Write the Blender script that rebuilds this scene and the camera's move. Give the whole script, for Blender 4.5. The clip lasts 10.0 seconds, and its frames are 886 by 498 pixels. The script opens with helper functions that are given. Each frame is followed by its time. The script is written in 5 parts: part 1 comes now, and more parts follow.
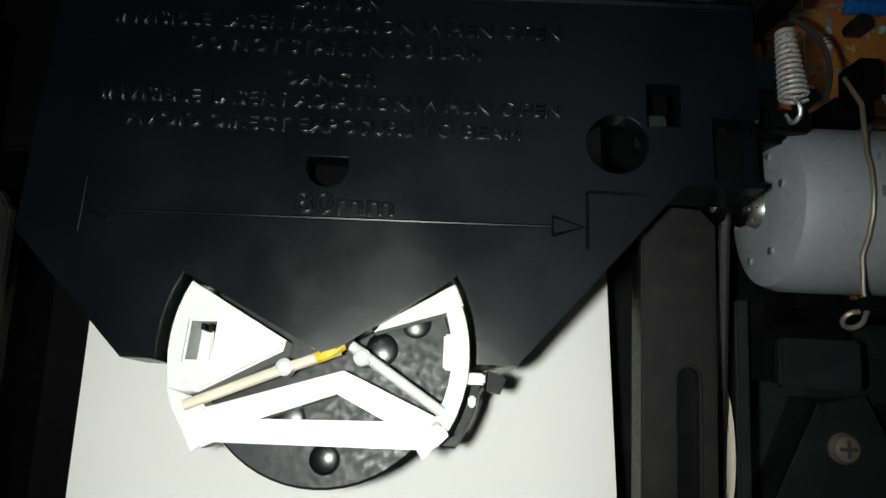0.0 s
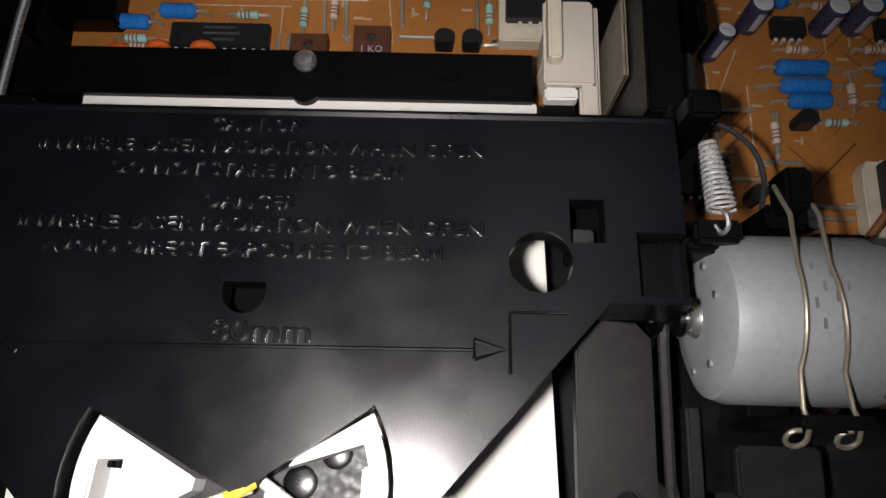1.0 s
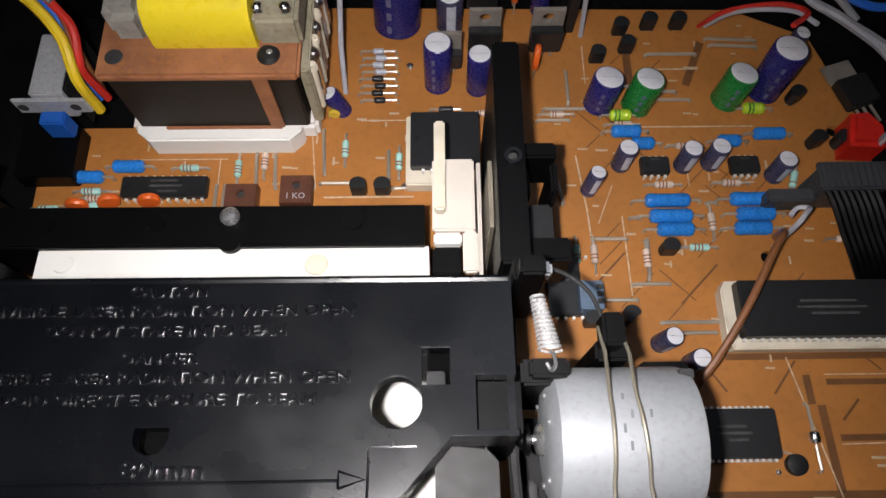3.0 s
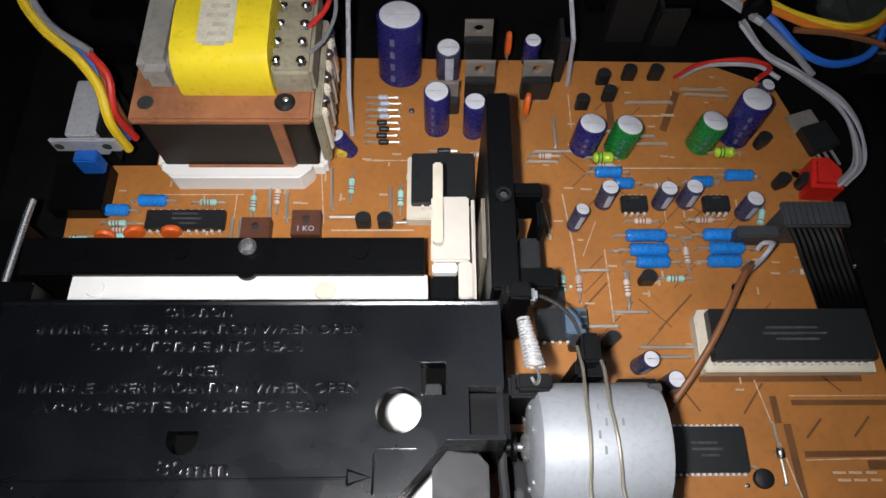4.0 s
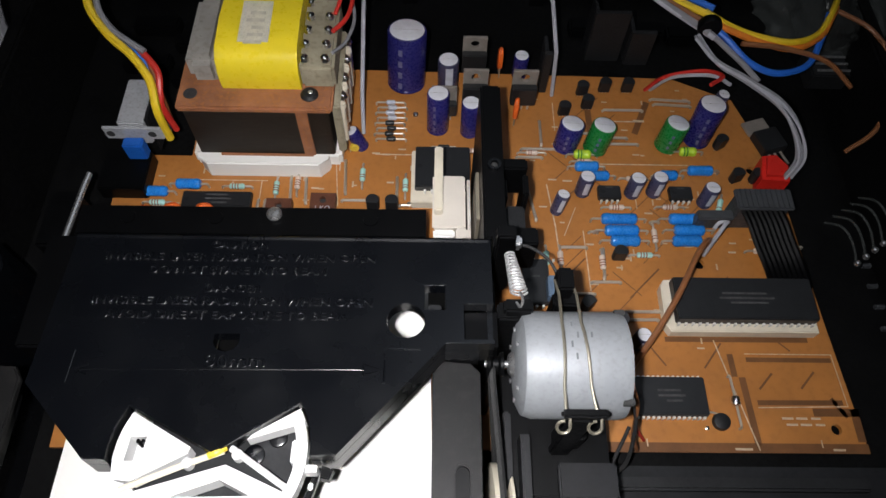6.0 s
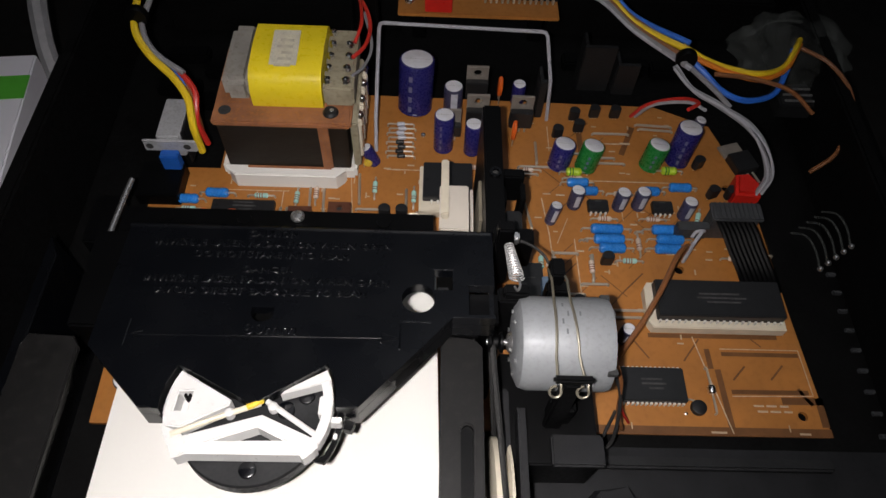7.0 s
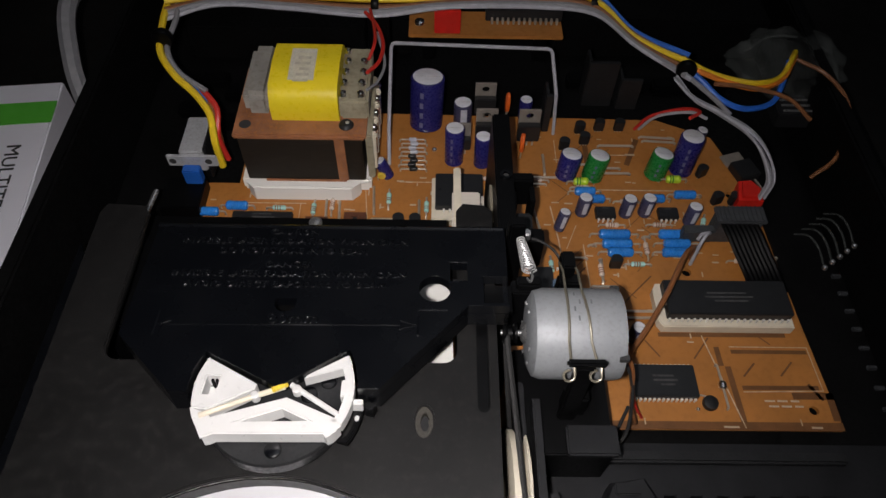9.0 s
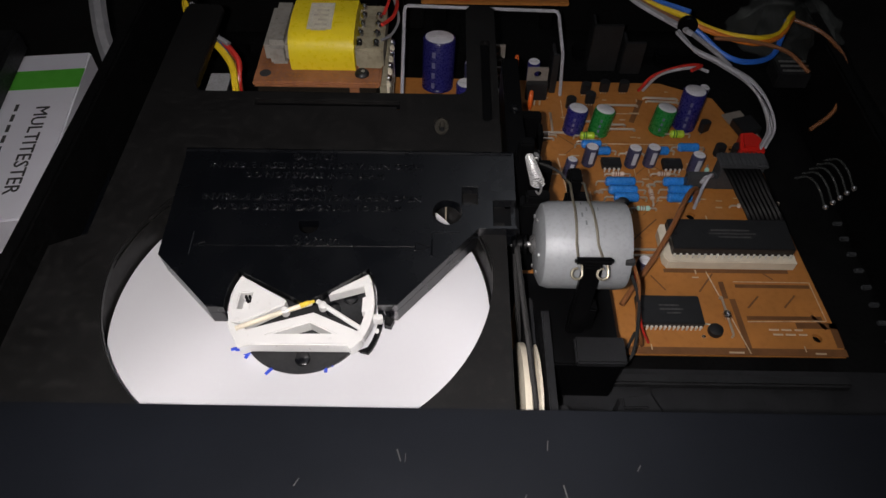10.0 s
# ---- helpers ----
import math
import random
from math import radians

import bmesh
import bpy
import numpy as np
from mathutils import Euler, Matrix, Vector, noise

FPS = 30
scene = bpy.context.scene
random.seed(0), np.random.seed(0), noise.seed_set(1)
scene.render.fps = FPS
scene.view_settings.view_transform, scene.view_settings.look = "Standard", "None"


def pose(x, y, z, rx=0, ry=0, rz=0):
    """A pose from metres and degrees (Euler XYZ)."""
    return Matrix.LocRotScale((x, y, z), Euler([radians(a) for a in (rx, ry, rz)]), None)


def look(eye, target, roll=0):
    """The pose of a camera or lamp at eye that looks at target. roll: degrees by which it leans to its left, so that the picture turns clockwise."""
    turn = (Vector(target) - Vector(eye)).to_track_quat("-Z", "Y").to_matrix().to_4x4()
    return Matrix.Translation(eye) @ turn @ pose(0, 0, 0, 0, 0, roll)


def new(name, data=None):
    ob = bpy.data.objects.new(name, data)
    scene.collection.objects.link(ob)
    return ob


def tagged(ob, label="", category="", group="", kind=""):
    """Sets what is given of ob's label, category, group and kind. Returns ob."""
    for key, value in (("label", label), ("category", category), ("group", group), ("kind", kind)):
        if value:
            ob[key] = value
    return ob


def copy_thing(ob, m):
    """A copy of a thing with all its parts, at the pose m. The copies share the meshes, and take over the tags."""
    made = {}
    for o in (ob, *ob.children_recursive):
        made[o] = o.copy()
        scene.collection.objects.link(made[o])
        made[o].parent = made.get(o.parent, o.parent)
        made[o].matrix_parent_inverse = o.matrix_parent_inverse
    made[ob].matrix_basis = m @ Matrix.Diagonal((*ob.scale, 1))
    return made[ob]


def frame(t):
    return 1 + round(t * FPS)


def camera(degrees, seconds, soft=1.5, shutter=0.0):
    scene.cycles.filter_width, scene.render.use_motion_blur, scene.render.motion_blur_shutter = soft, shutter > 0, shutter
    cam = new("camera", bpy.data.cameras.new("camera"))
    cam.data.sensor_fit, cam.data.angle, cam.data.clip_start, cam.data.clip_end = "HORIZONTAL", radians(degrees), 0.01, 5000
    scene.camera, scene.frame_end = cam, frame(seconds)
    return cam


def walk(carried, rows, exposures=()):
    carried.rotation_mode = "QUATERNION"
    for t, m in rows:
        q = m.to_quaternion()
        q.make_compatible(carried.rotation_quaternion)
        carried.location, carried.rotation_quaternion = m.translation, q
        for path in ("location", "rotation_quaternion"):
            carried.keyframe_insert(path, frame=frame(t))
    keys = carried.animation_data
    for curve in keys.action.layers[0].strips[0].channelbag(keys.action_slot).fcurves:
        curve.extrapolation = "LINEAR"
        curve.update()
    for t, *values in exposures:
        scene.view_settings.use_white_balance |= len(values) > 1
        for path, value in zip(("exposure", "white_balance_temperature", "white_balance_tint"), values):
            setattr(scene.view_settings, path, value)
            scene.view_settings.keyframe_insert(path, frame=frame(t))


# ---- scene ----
cam = camera(65.24, 10.0)
PATH = [
    (0, (0.01265, 0.03888, 0.17288), (0.01120, 0.08851, -0.14730), 0.94),
    (0.5, (0.01568, 0.04242, 0.17041), (0.01143, 0.11502, -0.14531), -0.88),
    (1, (0.02462, 0.04781, 0.17175), (0.02186, 0.12921, -0.14185), -0.53),
    (1.5, (0.03284, 0.05215, 0.17619), (0.02980, 0.14112, -0.13533), -1.80),
    (2, (0.03941, 0.05355, 0.18260), (0.03889, 0.15156, -0.12623), -0.61),
    (2.5, (0.04378, 0.05374, 0.19243), (0.04285, 0.16142, -0.11314), -1.23),
    (3, (0.04749, 0.05331, 0.19995), (0.04865, 0.16938, -0.10255), 0.03),
    (4.5, (0.04642, 0.03816, 0.22347), (0.05201, 0.17343, -0.07088), 2.31),
    (5, (0.04551, 0.03053, 0.22547), (0.05670, 0.16843, -0.06750), 4.66),
    (6.5, (0.04520, -0.01207, 0.24281), (0.04817, 0.15338, -0.03575), 1.84),
    (7, (0.04129, -0.02435, 0.25004), (0.04833, 0.14867, -0.02380), 3.53),
    (7.5, (0.03952, -0.03065, 0.24953), (0.04643, 0.15009, -0.01929), 4.19),
    (8, (0.03879, -0.03390, 0.24829), (0.04619, 0.15085, -0.01777), 4.02),
    (8.5, (0.04029, -0.03621, 0.24692), (0.04698, 0.15118, -0.01730), 2.98),
    (9, (0.03906, -0.04195, 0.24877), (0.04229, 0.14730, -0.01420), 1.57),
    (9.5, (0.03891, -0.05820, 0.24561), (0.03985, 0.13530, -0.01426), 0.43),
    (10, (0.03806, -0.08052, 0.23187), (0.03741, 0.12204, -0.02101), 0.75),
]
EXPOSURES = [(0.0, -2.5, 6400, 2), (0.3, -2.35, 6450, 5), (0.6, -2.05, 6600, 12), (1.0, -1.8, 6700, 15), (1.5, -1.35, 6700, 15), (2.5, -0.95, 6600, 15), (4.5, -0.5, 6050, 11), (5.0, -0.45, 5950, 11), (6.5, -0.6, 6500, 13), (8.5, -0.8, 6750, 16), (9.3, -0.75, 6550, 14), (10.0, -0.7, 6650, 15)]
walk(cam, [(t, look(eye, target, roll)) for t, eye, target, roll in PATH], EXPOSURES)

# ---- light ----
world = bpy.data.worlds.new("dark_room")
scene.world = world
world.use_nodes = True
world.node_tree.nodes["Background"].inputs[0].default_value = (0.8, 0.85, 1.0, 1)
world.node_tree.nodes["Background"].inputs[1].default_value = 0.001

panel = bpy.data.lights.new("ceiling_panel", "AREA")
panel.shape, panel.size, panel.size_y, panel.energy, panel.color = "RECTANGLE", 0.32, 0.95, 1.6, (0.86, 0.93, 1.0)
new("ceiling_panel", panel).matrix_world = Matrix.Translation((0.27, 0.50, 1.36))

# ---- small geometry kit, in units of 1.08 millimetres ----
MM = 0.00108


def quadloop(bm, a, b):
    n = len(a)
    for i in range(n):
        bm.faces.new((a[i], a[(i + 1) % n], b[(i + 1) % n], b[i]))


def prism(bm, outer, z0, z1, holes=(), bevel=0.0):
    """An outline with holes, from z0 to z1."""
    rims = []
    for z in (z0, z1):
        loops, edges = [], []
        for ring in (outer, *holes):
            vs = [bm.verts.new((x, y, z)) for x, y in ring]
            edges += [bm.edges.new((vs[i], vs[(i + 1) % len(vs)])) for i in range(len(vs))]
            loops.append(vs)
        bmesh.ops.triangle_fill(bm, use_beauty=True, use_dissolve=False, edges=edges)
        rims.append(loops)
    for a, b in zip(*rims):
        quadloop(bm, a, b)
    if bevel:
        top = {v for loop in rims[1] for v in loop}
        bm.edges.ensure_lookup_table()
        es = [e for loop in rims[1] for i in range(len(loop)) for e in loop[i].link_edges if e.other_vert(loop[i]) is loop[(i + 1) % len(loop)]]
        bmesh.ops.bevel(bm, geom=es, offset=bevel, segments=2, affect="EDGES", clamp_overlap=True)


def box(bm, x0, y0, z0, x1, y1, z1, bevel=0.0):
    vs = bmesh.ops.create_cube(bm, size=1.0)["verts"]
    for v in vs:
        v.co = Vector(((x0 + x1) / 2 + v.co.x * (x1 - x0), (y0 + y1) / 2 + v.co.y * (y1 - y0), (z0 + z1) / 2 + v.co.z * (z1 - z0)))
    if bevel:
        es = list({e for v in vs for e in v.link_edges})
        bmesh.ops.bevel(bm, geom=es, offset=bevel, segments=2, affect="EDGES", clamp_overlap=True)


def lathe(bm, rings, origin=(0, 0, 0), axis="z", seg=24, caps=True):
    """Rings of (radius, height) round an axis."""
    loops = []
    for r, h in rings:
        vs = []
        for i in range(seg):
            a = 2 * math.pi * i / seg
            p = (r * math.cos(a), r * math.sin(a), h)
            if axis == "x":
                p = (p[2], p[0], p[1])
            elif axis == "y":
                p = (p[1], p[2], p[0])
            vs.append(bm.verts.new((p[0] + origin[0], p[1] + origin[1], p[2] + origin[2])))
        loops.append(vs)
    for a, b in zip(loops, loops[1:]):
        quadloop(bm, a, b)
    if caps:
        bm.faces.new(loops[0])
        bm.faces.new(loops[-1])


def sweep(bm, pts, r, seg=8):
    """A round wire through the points."""
    ps = [Vector(p) for p in pts]
    loops, side = [], None
    for i, p in enumerate(ps):
        d = (ps[min(i + 1, len(ps) - 1)] - ps[max(i - 1, 0)]).normalized()
        if side is None:
            side = d.orthogonal().normalized()
        side = (side - d * side.dot(d)).normalized()
        up = d.cross(side)
        loops.append([bm.verts.new(p + r * (math.cos(2 * math.pi * k / seg) * side + math.sin(2 * math.pi * k / seg) * up)) for k in range(seg)])
    for a, b in zip(loops, loops[1:]):
        quadloop(bm, a, b)
    bm.faces.new(loops[0])
    bm.faces.new(loops[-1])


def curve_pts(pts, steps=6):
    """Points of a smooth line through pts."""
    ps = [Vector(p) for p in pts]
    ps = [2 * ps[0] - ps[1]] + ps + [2 * ps[-1] - ps[-2]]
    out = []
    for i in range(1, len(ps) - 2):
        a, b, c, d = ps[i - 1:i + 3]
        for k in range(steps):
            t = k / steps
            out.append(0.5 * (2 * b + (c - a) * t + (2 * a - 5 * b + 4 * c - d) * t * t + (3 * b - a - 3 * c + d) * t ** 3))
    return out + [ps[-2]]


def arc(cx, cy, r, a0, a1, n):
    return [(cx + r * math.cos(radians(a0 + (a1 - a0) * i / n)), cy + r * math.sin(radians(a0 + (a1 - a0) * i / n))) for i in range(n + 1)]


def ring_pts(cx, cy, r, n=28):
    return arc(cx, cy, r, 0, 360 - 360 / n, n - 1)


def made(bm, name, material, smooth=True):
    bmesh.ops.recalc_face_normals(bm, faces=bm.faces)
    bmesh.ops.scale(bm, vec=(MM, MM, MM), verts=bm.verts)
    me = bpy.data.meshes.new(name)
    bm.to_mesh(me)
    bm.free()
    me.materials.append(material)
    if smooth:
        me.shade_smooth()
        me.set_sharp_from_angle(angle=radians(32))
    return me


def part(name, bm, material, parent, label="", smooth=True):
    """ONE mesh object under a thing or a part; its points are in the thing's space."""
    ob = new(name, made(bm, name, material, smooth))
    ob.parent = parent
    if label:
        ob["label"] = label
    return ob


def piece(name, me, parent, x, y, z, rz=0):
    """One more object on a shared mesh."""
    ob = new(name, me)
    ob.parent = parent
    ob.matrix_basis = pose(x * MM, y * MM, z * MM, 0, 0, rz)
    return ob


def thing(name, x, y, z, label, category, group="", kind="", rz=0, rx=0, ry=0):
    ob = new(name)
    ob.empty_display_size = 0.005
    ob.matrix_basis = pose(x * MM, y * MM, z * MM, rx, ry, rz)
    return tagged(ob, label, category, group, kind)


def again(ob, x, y, z=0, rz=0, rx=0, ry=0, label=""):
    c = copy_thing(ob, pose(x * MM, y * MM, z * MM, rx, ry, rz))
    return tagged(c, label)


def letters(name, text, size, depth, material, parent, m, align="CENTER", squeeze=1.0, bevel=0.0, width=0.0):
    """Words in the built-in font as a mesh part; size in millimetres."""
    cu = bpy.data.curves.new(name, "FONT")
    cu.body, cu.size, cu.extrude, cu.align_x, cu.align_y = text, size * MM, depth * MM, align, "CENTER"
    cu.bevel_depth, cu.bevel_resolution = bevel * MM, 1
    cu.resolution_u = 2
    tmp = bpy.data.objects.new(name, cu)
    scene.collection.objects.link(tmp)
    bpy.context.view_layer.update()
    me = bpy.data.meshes.new_from_object(tmp.evaluated_get(bpy.context.evaluated_depsgraph_get()))
    bpy.data.objects.remove(tmp)
    bpy.data.curves.remove(cu)
    if width:
        xs = [v.co.x for v in me.vertices]
        squeeze = width * MM / (max(xs) - min(xs))
    me.transform(Matrix.Diagonal((squeeze, 1, 1, 1)))
    me.materials.clear()
    me.materials.append(material)
    ob = new(name, me)
    ob.parent = parent
    ob.matrix_basis = m
    return ob


# ---- materials ----
def mat(name, col, rough=0.5, metal=0.0, vary=0.25, scale=300.0, bump=0.15, dirt=None, dirt_amt=0.5, rvary=0.15, each=0.0, spec=0.5, fine=6.0, stretch=None):
    m = bpy.data.materials.new(name)
    m.use_nodes = True
    t = m.node_tree
    b = t.nodes["Principled BSDF"]
    co = t.nodes.new("ShaderNodeTexCoord")
    src = co.outputs["Object"]
    if stretch:
        mp = t.nodes.new("ShaderNodeMapping")
        mp.inputs["Scale"].default_value = stretch
        t.links.new(src, mp.inputs[0])
        src = mp.outputs[0]
    coarse, grain = t.nodes.new("ShaderNodeTexNoise"), t.nodes.new("ShaderNodeTexNoise")
    coarse.inputs["Scale"].default_value, grain.inputs["Scale"].default_value = scale, scale * fine
    coarse.inputs["Detail"].default_value, grain.inputs["Detail"].default_value = 4, 3
    for n in (coarse, grain):
        t.links.new(src, n.inputs["Vector"])
    ramp = t.nodes.new("ShaderNodeMapRange")
    ramp.inputs[1].default_value, ramp.inputs[2].default_value = 0.3, 0.7
    ramp.inputs[3].default_value, ramp.inputs[4].default_value = 1 - vary, 1 + vary
    t.links.new(coarse.outputs["Fac"], ramp.inputs[0])
    hsv = t.nodes.new("ShaderNodeHueSaturation")
    hsv.inputs["Color"].default_value = (*col, 1)
    t.links.new(ramp.outputs[0], hsv.inputs["Value"])
    out = hsv.outputs[0]
    if dirt:
        mix, cut = t.nodes.new("ShaderNodeMix"), t.nodes.new("ShaderNodeMapRange")
        mix.data_type = "RGBA"
        cut.inputs[1].default_value, cut.inputs[2].default_value, cut.inputs[4].default_value = 0.5, 0.72, dirt_amt
        t.links.new(grain.outputs["Fac"], cut.inputs[0])
        t.links.new(cut.outputs[0], mix.inputs["Factor"])
        t.links.new(out, mix.inputs[6])
        mix.inputs[7].default_value = (*dirt, 1)
        out = mix.outputs[2]
    if each:
        info, h2, mr = t.nodes.new("ShaderNodeObjectInfo"), t.nodes.new("ShaderNodeHueSaturation"), t.nodes.new("ShaderNodeMapRange")
        mr.inputs[3].default_value, mr.inputs[4].default_value = 1 - each, 1 + each
        t.links.new(info.outputs["Random"], mr.inputs[0])
        t.links.new(mr.outputs[0], h2.inputs["Value"])
        t.links.new(out, h2.inputs["Color"])
        out = h2.outputs[0]
    t.links.new(out, b.inputs["Base Color"])
    rr = t.nodes.new("ShaderNodeMapRange")
    rr.inputs[1].default_value, rr.inputs[2].default_value = 0.3, 0.7
    rr.inputs[3].default_value, rr.inputs[4].default_value = max(0.03, rough - rvary), min(1, rough + rvary)
    t.links.new(grain.outputs["Fac"], rr.inputs[0])
    t.links.new(rr.outputs[0], b.inputs["Roughness"])
    b.inputs["Metallic"].default_value = metal
    b.inputs["Specular IOR Level"].default_value = spec
    if bump:
        bp = t.nodes.new("ShaderNodeBump")
        bp.inputs["Strength"].default_value, bp.inputs["Distance"].default_value = bump, 0.0003
        t.links.new(grain.outputs["Fac"], bp.inputs["Height"])
        t.links.new(bp.outputs[0], b.inputs["Normal"])
    return m


BLACK = mat("black_plastic", (0.0018, 0.0019, 0.0022), 0.42, vary=0.2, scale=120, bump=0.03, rvary=0.06, spec=0.16)
GLOSS = mat("glossy_black_plastic", (0.0022, 0.0026, 0.0036), 0.27, vary=0.2, scale=25, bump=0.015, rvary=0.06, fine=3, spec=0.5)
CHARCOAL = mat("charcoal_tray_plastic", (0.007, 0.0068, 0.0068), 0.5, vary=0.25, scale=60, bump=0.12, dirt=(0.03, 0.028, 0.026), dirt_amt=0.2, rvary=0.06, spec=0.25)
FASCIA = mat("fascia_black", (0.006, 0.007, 0.0095), 0.36, vary=0.15, scale=30, bump=0.03, rvary=0.025, fine=12, spec=0.17)
CHASSIS = mat("chassis_black", (0.0018, 0.0018, 0.0019), 0.65, vary=0.5, scale=80, bump=0.3, spec=0.16)
SHELF = mat("worn_grey_black_plastic", (0.012, 0.0125, 0.014), 0.5, vary=0.3, scale=90, bump=0.08, spec=0.3)
BENCH = mat("bench_dark", (0.006, 0.0055, 0.005), 0.8, vary=0.5, scale=15, spec=0.2)
ROOM = mat("room_wall_paint", (0.05, 0.05, 0.055), 0.9, vary=0.2, scale=2)
PCB = mat("phenolic_board", (0.40, 0.158, 0.034), 0.48, vary=0.12, scale=45, bump=0.05, dirt=(0.27, 0.105, 0.03), dirt_amt=0.3, fine=9)
TRACK = mat("copper_shadow_track", (0.15, 0.062, 0.02), 0.5, vary=0.2, scale=120)
SILK = mat("silk_print", (0.52, 0.40, 0.28), 0.7, vary=0.3, scale=500)
WHITE = mat("white_sheet", (0.80, 0.79, 0.75), 0.75, vary=0.012, scale=30, bump=0.03, rvary=0.03)
NYLON = mat("white_nylon", (0.62, 0.62, 0.61), 0.4, vary=0.05, scale=80, bump=0.05)
CREAM = mat("cream_plastic", (0.66, 0.60, 0.48), 0.5, vary=0.08, scale=150)
YELLOW = mat("yellow_tape", (0.80, 0.62, 0.02), 0.35, vary=0.08, scale=90, bump=0.08)
PAPER = mat("aged_paper", (0.62, 0.58, 0.45), 0.8, vary=0.1, scale=250, dirt=(0.4, 0.35, 0.25))
TAUPE = mat("aged_brown_plastic", (0.03, 0.027, 0.021), 0.6, vary=0.3, scale=200)
GREYPLUG = mat("mid_grey_plastic", (0.045, 0.048, 0.052), 0.5, vary=0.2, scale=150, spec=0.4)
# near-black that stands in for the shade inside the arm's holes
VOID = mat("hole_shade_black", (0.002, 0.002, 0.002), 0.9, vary=0.1, spec=0.05)
# print ink, also the colour put on for the shaded inside of holes and slots
INK_AND_SHADE = mat("dark_ink_and_hole_shade", (0.03, 0.03, 0.03), 0.7, vary=0.2)
DEEPBLUE = mat("deep_blue_plastic", (0.012, 0.10, 0.42), 0.4, vary=0.1, scale=200)
GREYCARD = mat("grey_varnished_paper", (0.27, 0.255, 0.23), 0.4, vary=0.2, scale=70, bump=0.15, dirt=(0.15, 0.12, 0.09), dirt_amt=0.4)
DULLTAB = mat("dull_tinned_tab", (0.27, 0.24, 0.21), 0.45, metal=0.3, vary=0.2, scale=160)
GREYINK = mat("grey_ink", (0.055, 0.055, 0.055), 0.7, vary=0.3)
RUST = mat("rusty_bracket", (0.30, 0.12, 0.055), 0.6, vary=0.3, scale=110, bump=0.3, dirt=(0.42, 0.17, 0.05), dirt_amt=0.7, rvary=0.2)
LAMIN = mat("core_laminations", (0.016, 0.013, 0.009), 0.5, metal=0.3, vary=0.5, scale=60, bump=0.5, stretch=(1, 1, 30), dirt=(0.08, 0.04, 0.018), dirt_amt=0.4)
MOTOR = mat("zinc_motor_can", (0.29, 0.305, 0.32), 0.54, metal=0.2, vary=0.06, scale=130, bump=0.05, dirt=(0.17, 0.17, 0.165), dirt_amt=0.22, rvary=0.08)
STEEL = mat("steel", (0.62, 0.62, 0.62), 0.3, metal=0.9, vary=0.08, scale=300, bump=0.0, rvary=0.05)
BRASSWIRE = mat("yellowed_spring_wire", (0.27, 0.245, 0.19), 0.38, metal=0.6, vary=0.08, scale=300, bump=0.0, rvary=0.05)
TIN = mat("tinned_wire", (0.50, 0.45, 0.38), 0.38, metal=0.6, vary=0.1, scale=300, bump=0.0, rvary=0.05)
SOLDER = mat("solder", (0.75, 0.75, 0.76), 0.2, metal=1.0, vary=0.1, scale=500)
GALV = mat("galvanised_sheet", (0.50, 0.51, 0.53), 0.5, metal=0.35, vary=0.12, scale=160, bump=0.05, dirt=(0.25, 0.23, 0.2), dirt_amt=0.3)
ICBODY = mat("chip_epoxy", (0.011, 0.0118, 0.013), 0.45, vary=0.15, scale=300, bump=0.04, rvary=0.05)
BLUECAP = mat("blue_film_lacquer", (0.02, 0.20, 0.62), 0.28, vary=0.1, scale=300, bump=0.06, each=0.12)
NAVY = mat("navy_sleeve", (0.018, 0.017, 0.12), 0.3, vary=0.15, scale=200, bump=0.05, each=0.15)
SLATE = mat("slate_sleeve", (0.045, 0.045, 0.09), 0.35, vary=0.15, scale=200, bump=0.05, each=0.12)
GREEN = mat("green_sleeve", (0.012, 0.17, 0.035), 0.3, vary=0.15, scale=200, bump=0.05)
STRIPE = mat("pale_stripe", (0.45, 0.46, 0.52), 0.45, vary=0.15)
SLEEVEINK = mat("pale_sleeve_ink", (0.13, 0.13, 0.22), 0.5, vary=0.2)
CANTOP = mat("aluminium_can_top", (0.74, 0.74, 0.78), 0.6, metal=0.2, vary=0.08, scale=300)
LIME = mat("lime_lacquer", (0.42, 0.60, 0.03), 0.35, vary=0.1)
AQUA = mat("aqua_resistor", (0.36, 0.62, 0.56), 0.4, vary=0.1, each=0.1)
PALE = mat("pale_resistor", (0.62, 0.50, 0.42), 0.45, vary=0.1, each=0.15)
BAND = mat("resistor_band", (0.25, 0.08, 0.03), 0.45, vary=0.2)
ORANGE = mat("orange_ceramic", (0.72, 0.12, 0.015), 0.45, vary=0.12, scale=200)
RED = mat("red_plastic", (0.62, 0.02, 0.012), 0.4, vary=0.1, scale=150)
TRIM = mat("brown_trimmer", (0.10, 0.035, 0.018), 0.5, vary=0.2)
SMOKE = mat("dark_grey_plastic", (0.011, 0.0115, 0.0125), 0.5, vary=0.3, scale=150, spec=0.4)
RUBBER = mat("black_rubber", (0.015, 0.015, 0.015), 0.75, vary=0.2)
WIREW = mat("white_pvc", (0.40, 0.40, 0.44), 0.45, vary=0.1)
WIREG = mat("grey_pvc", (0.22, 0.22, 0.235), 0.5, vary=0.1)
WIREY = mat("yellow_pvc", (0.80, 0.55, 0.02), 0.4, vary=0.08)
WIREB = mat("blue_pvc", (0.02, 0.13, 0.55), 0.4, vary=0.08)
WIRER = mat("red_pvc", (0.55, 0.03, 0.02), 0.4, vary=0.08)
WIREO = mat("orange_pvc", (0.70, 0.20, 0.02), 0.4, vary=0.08)
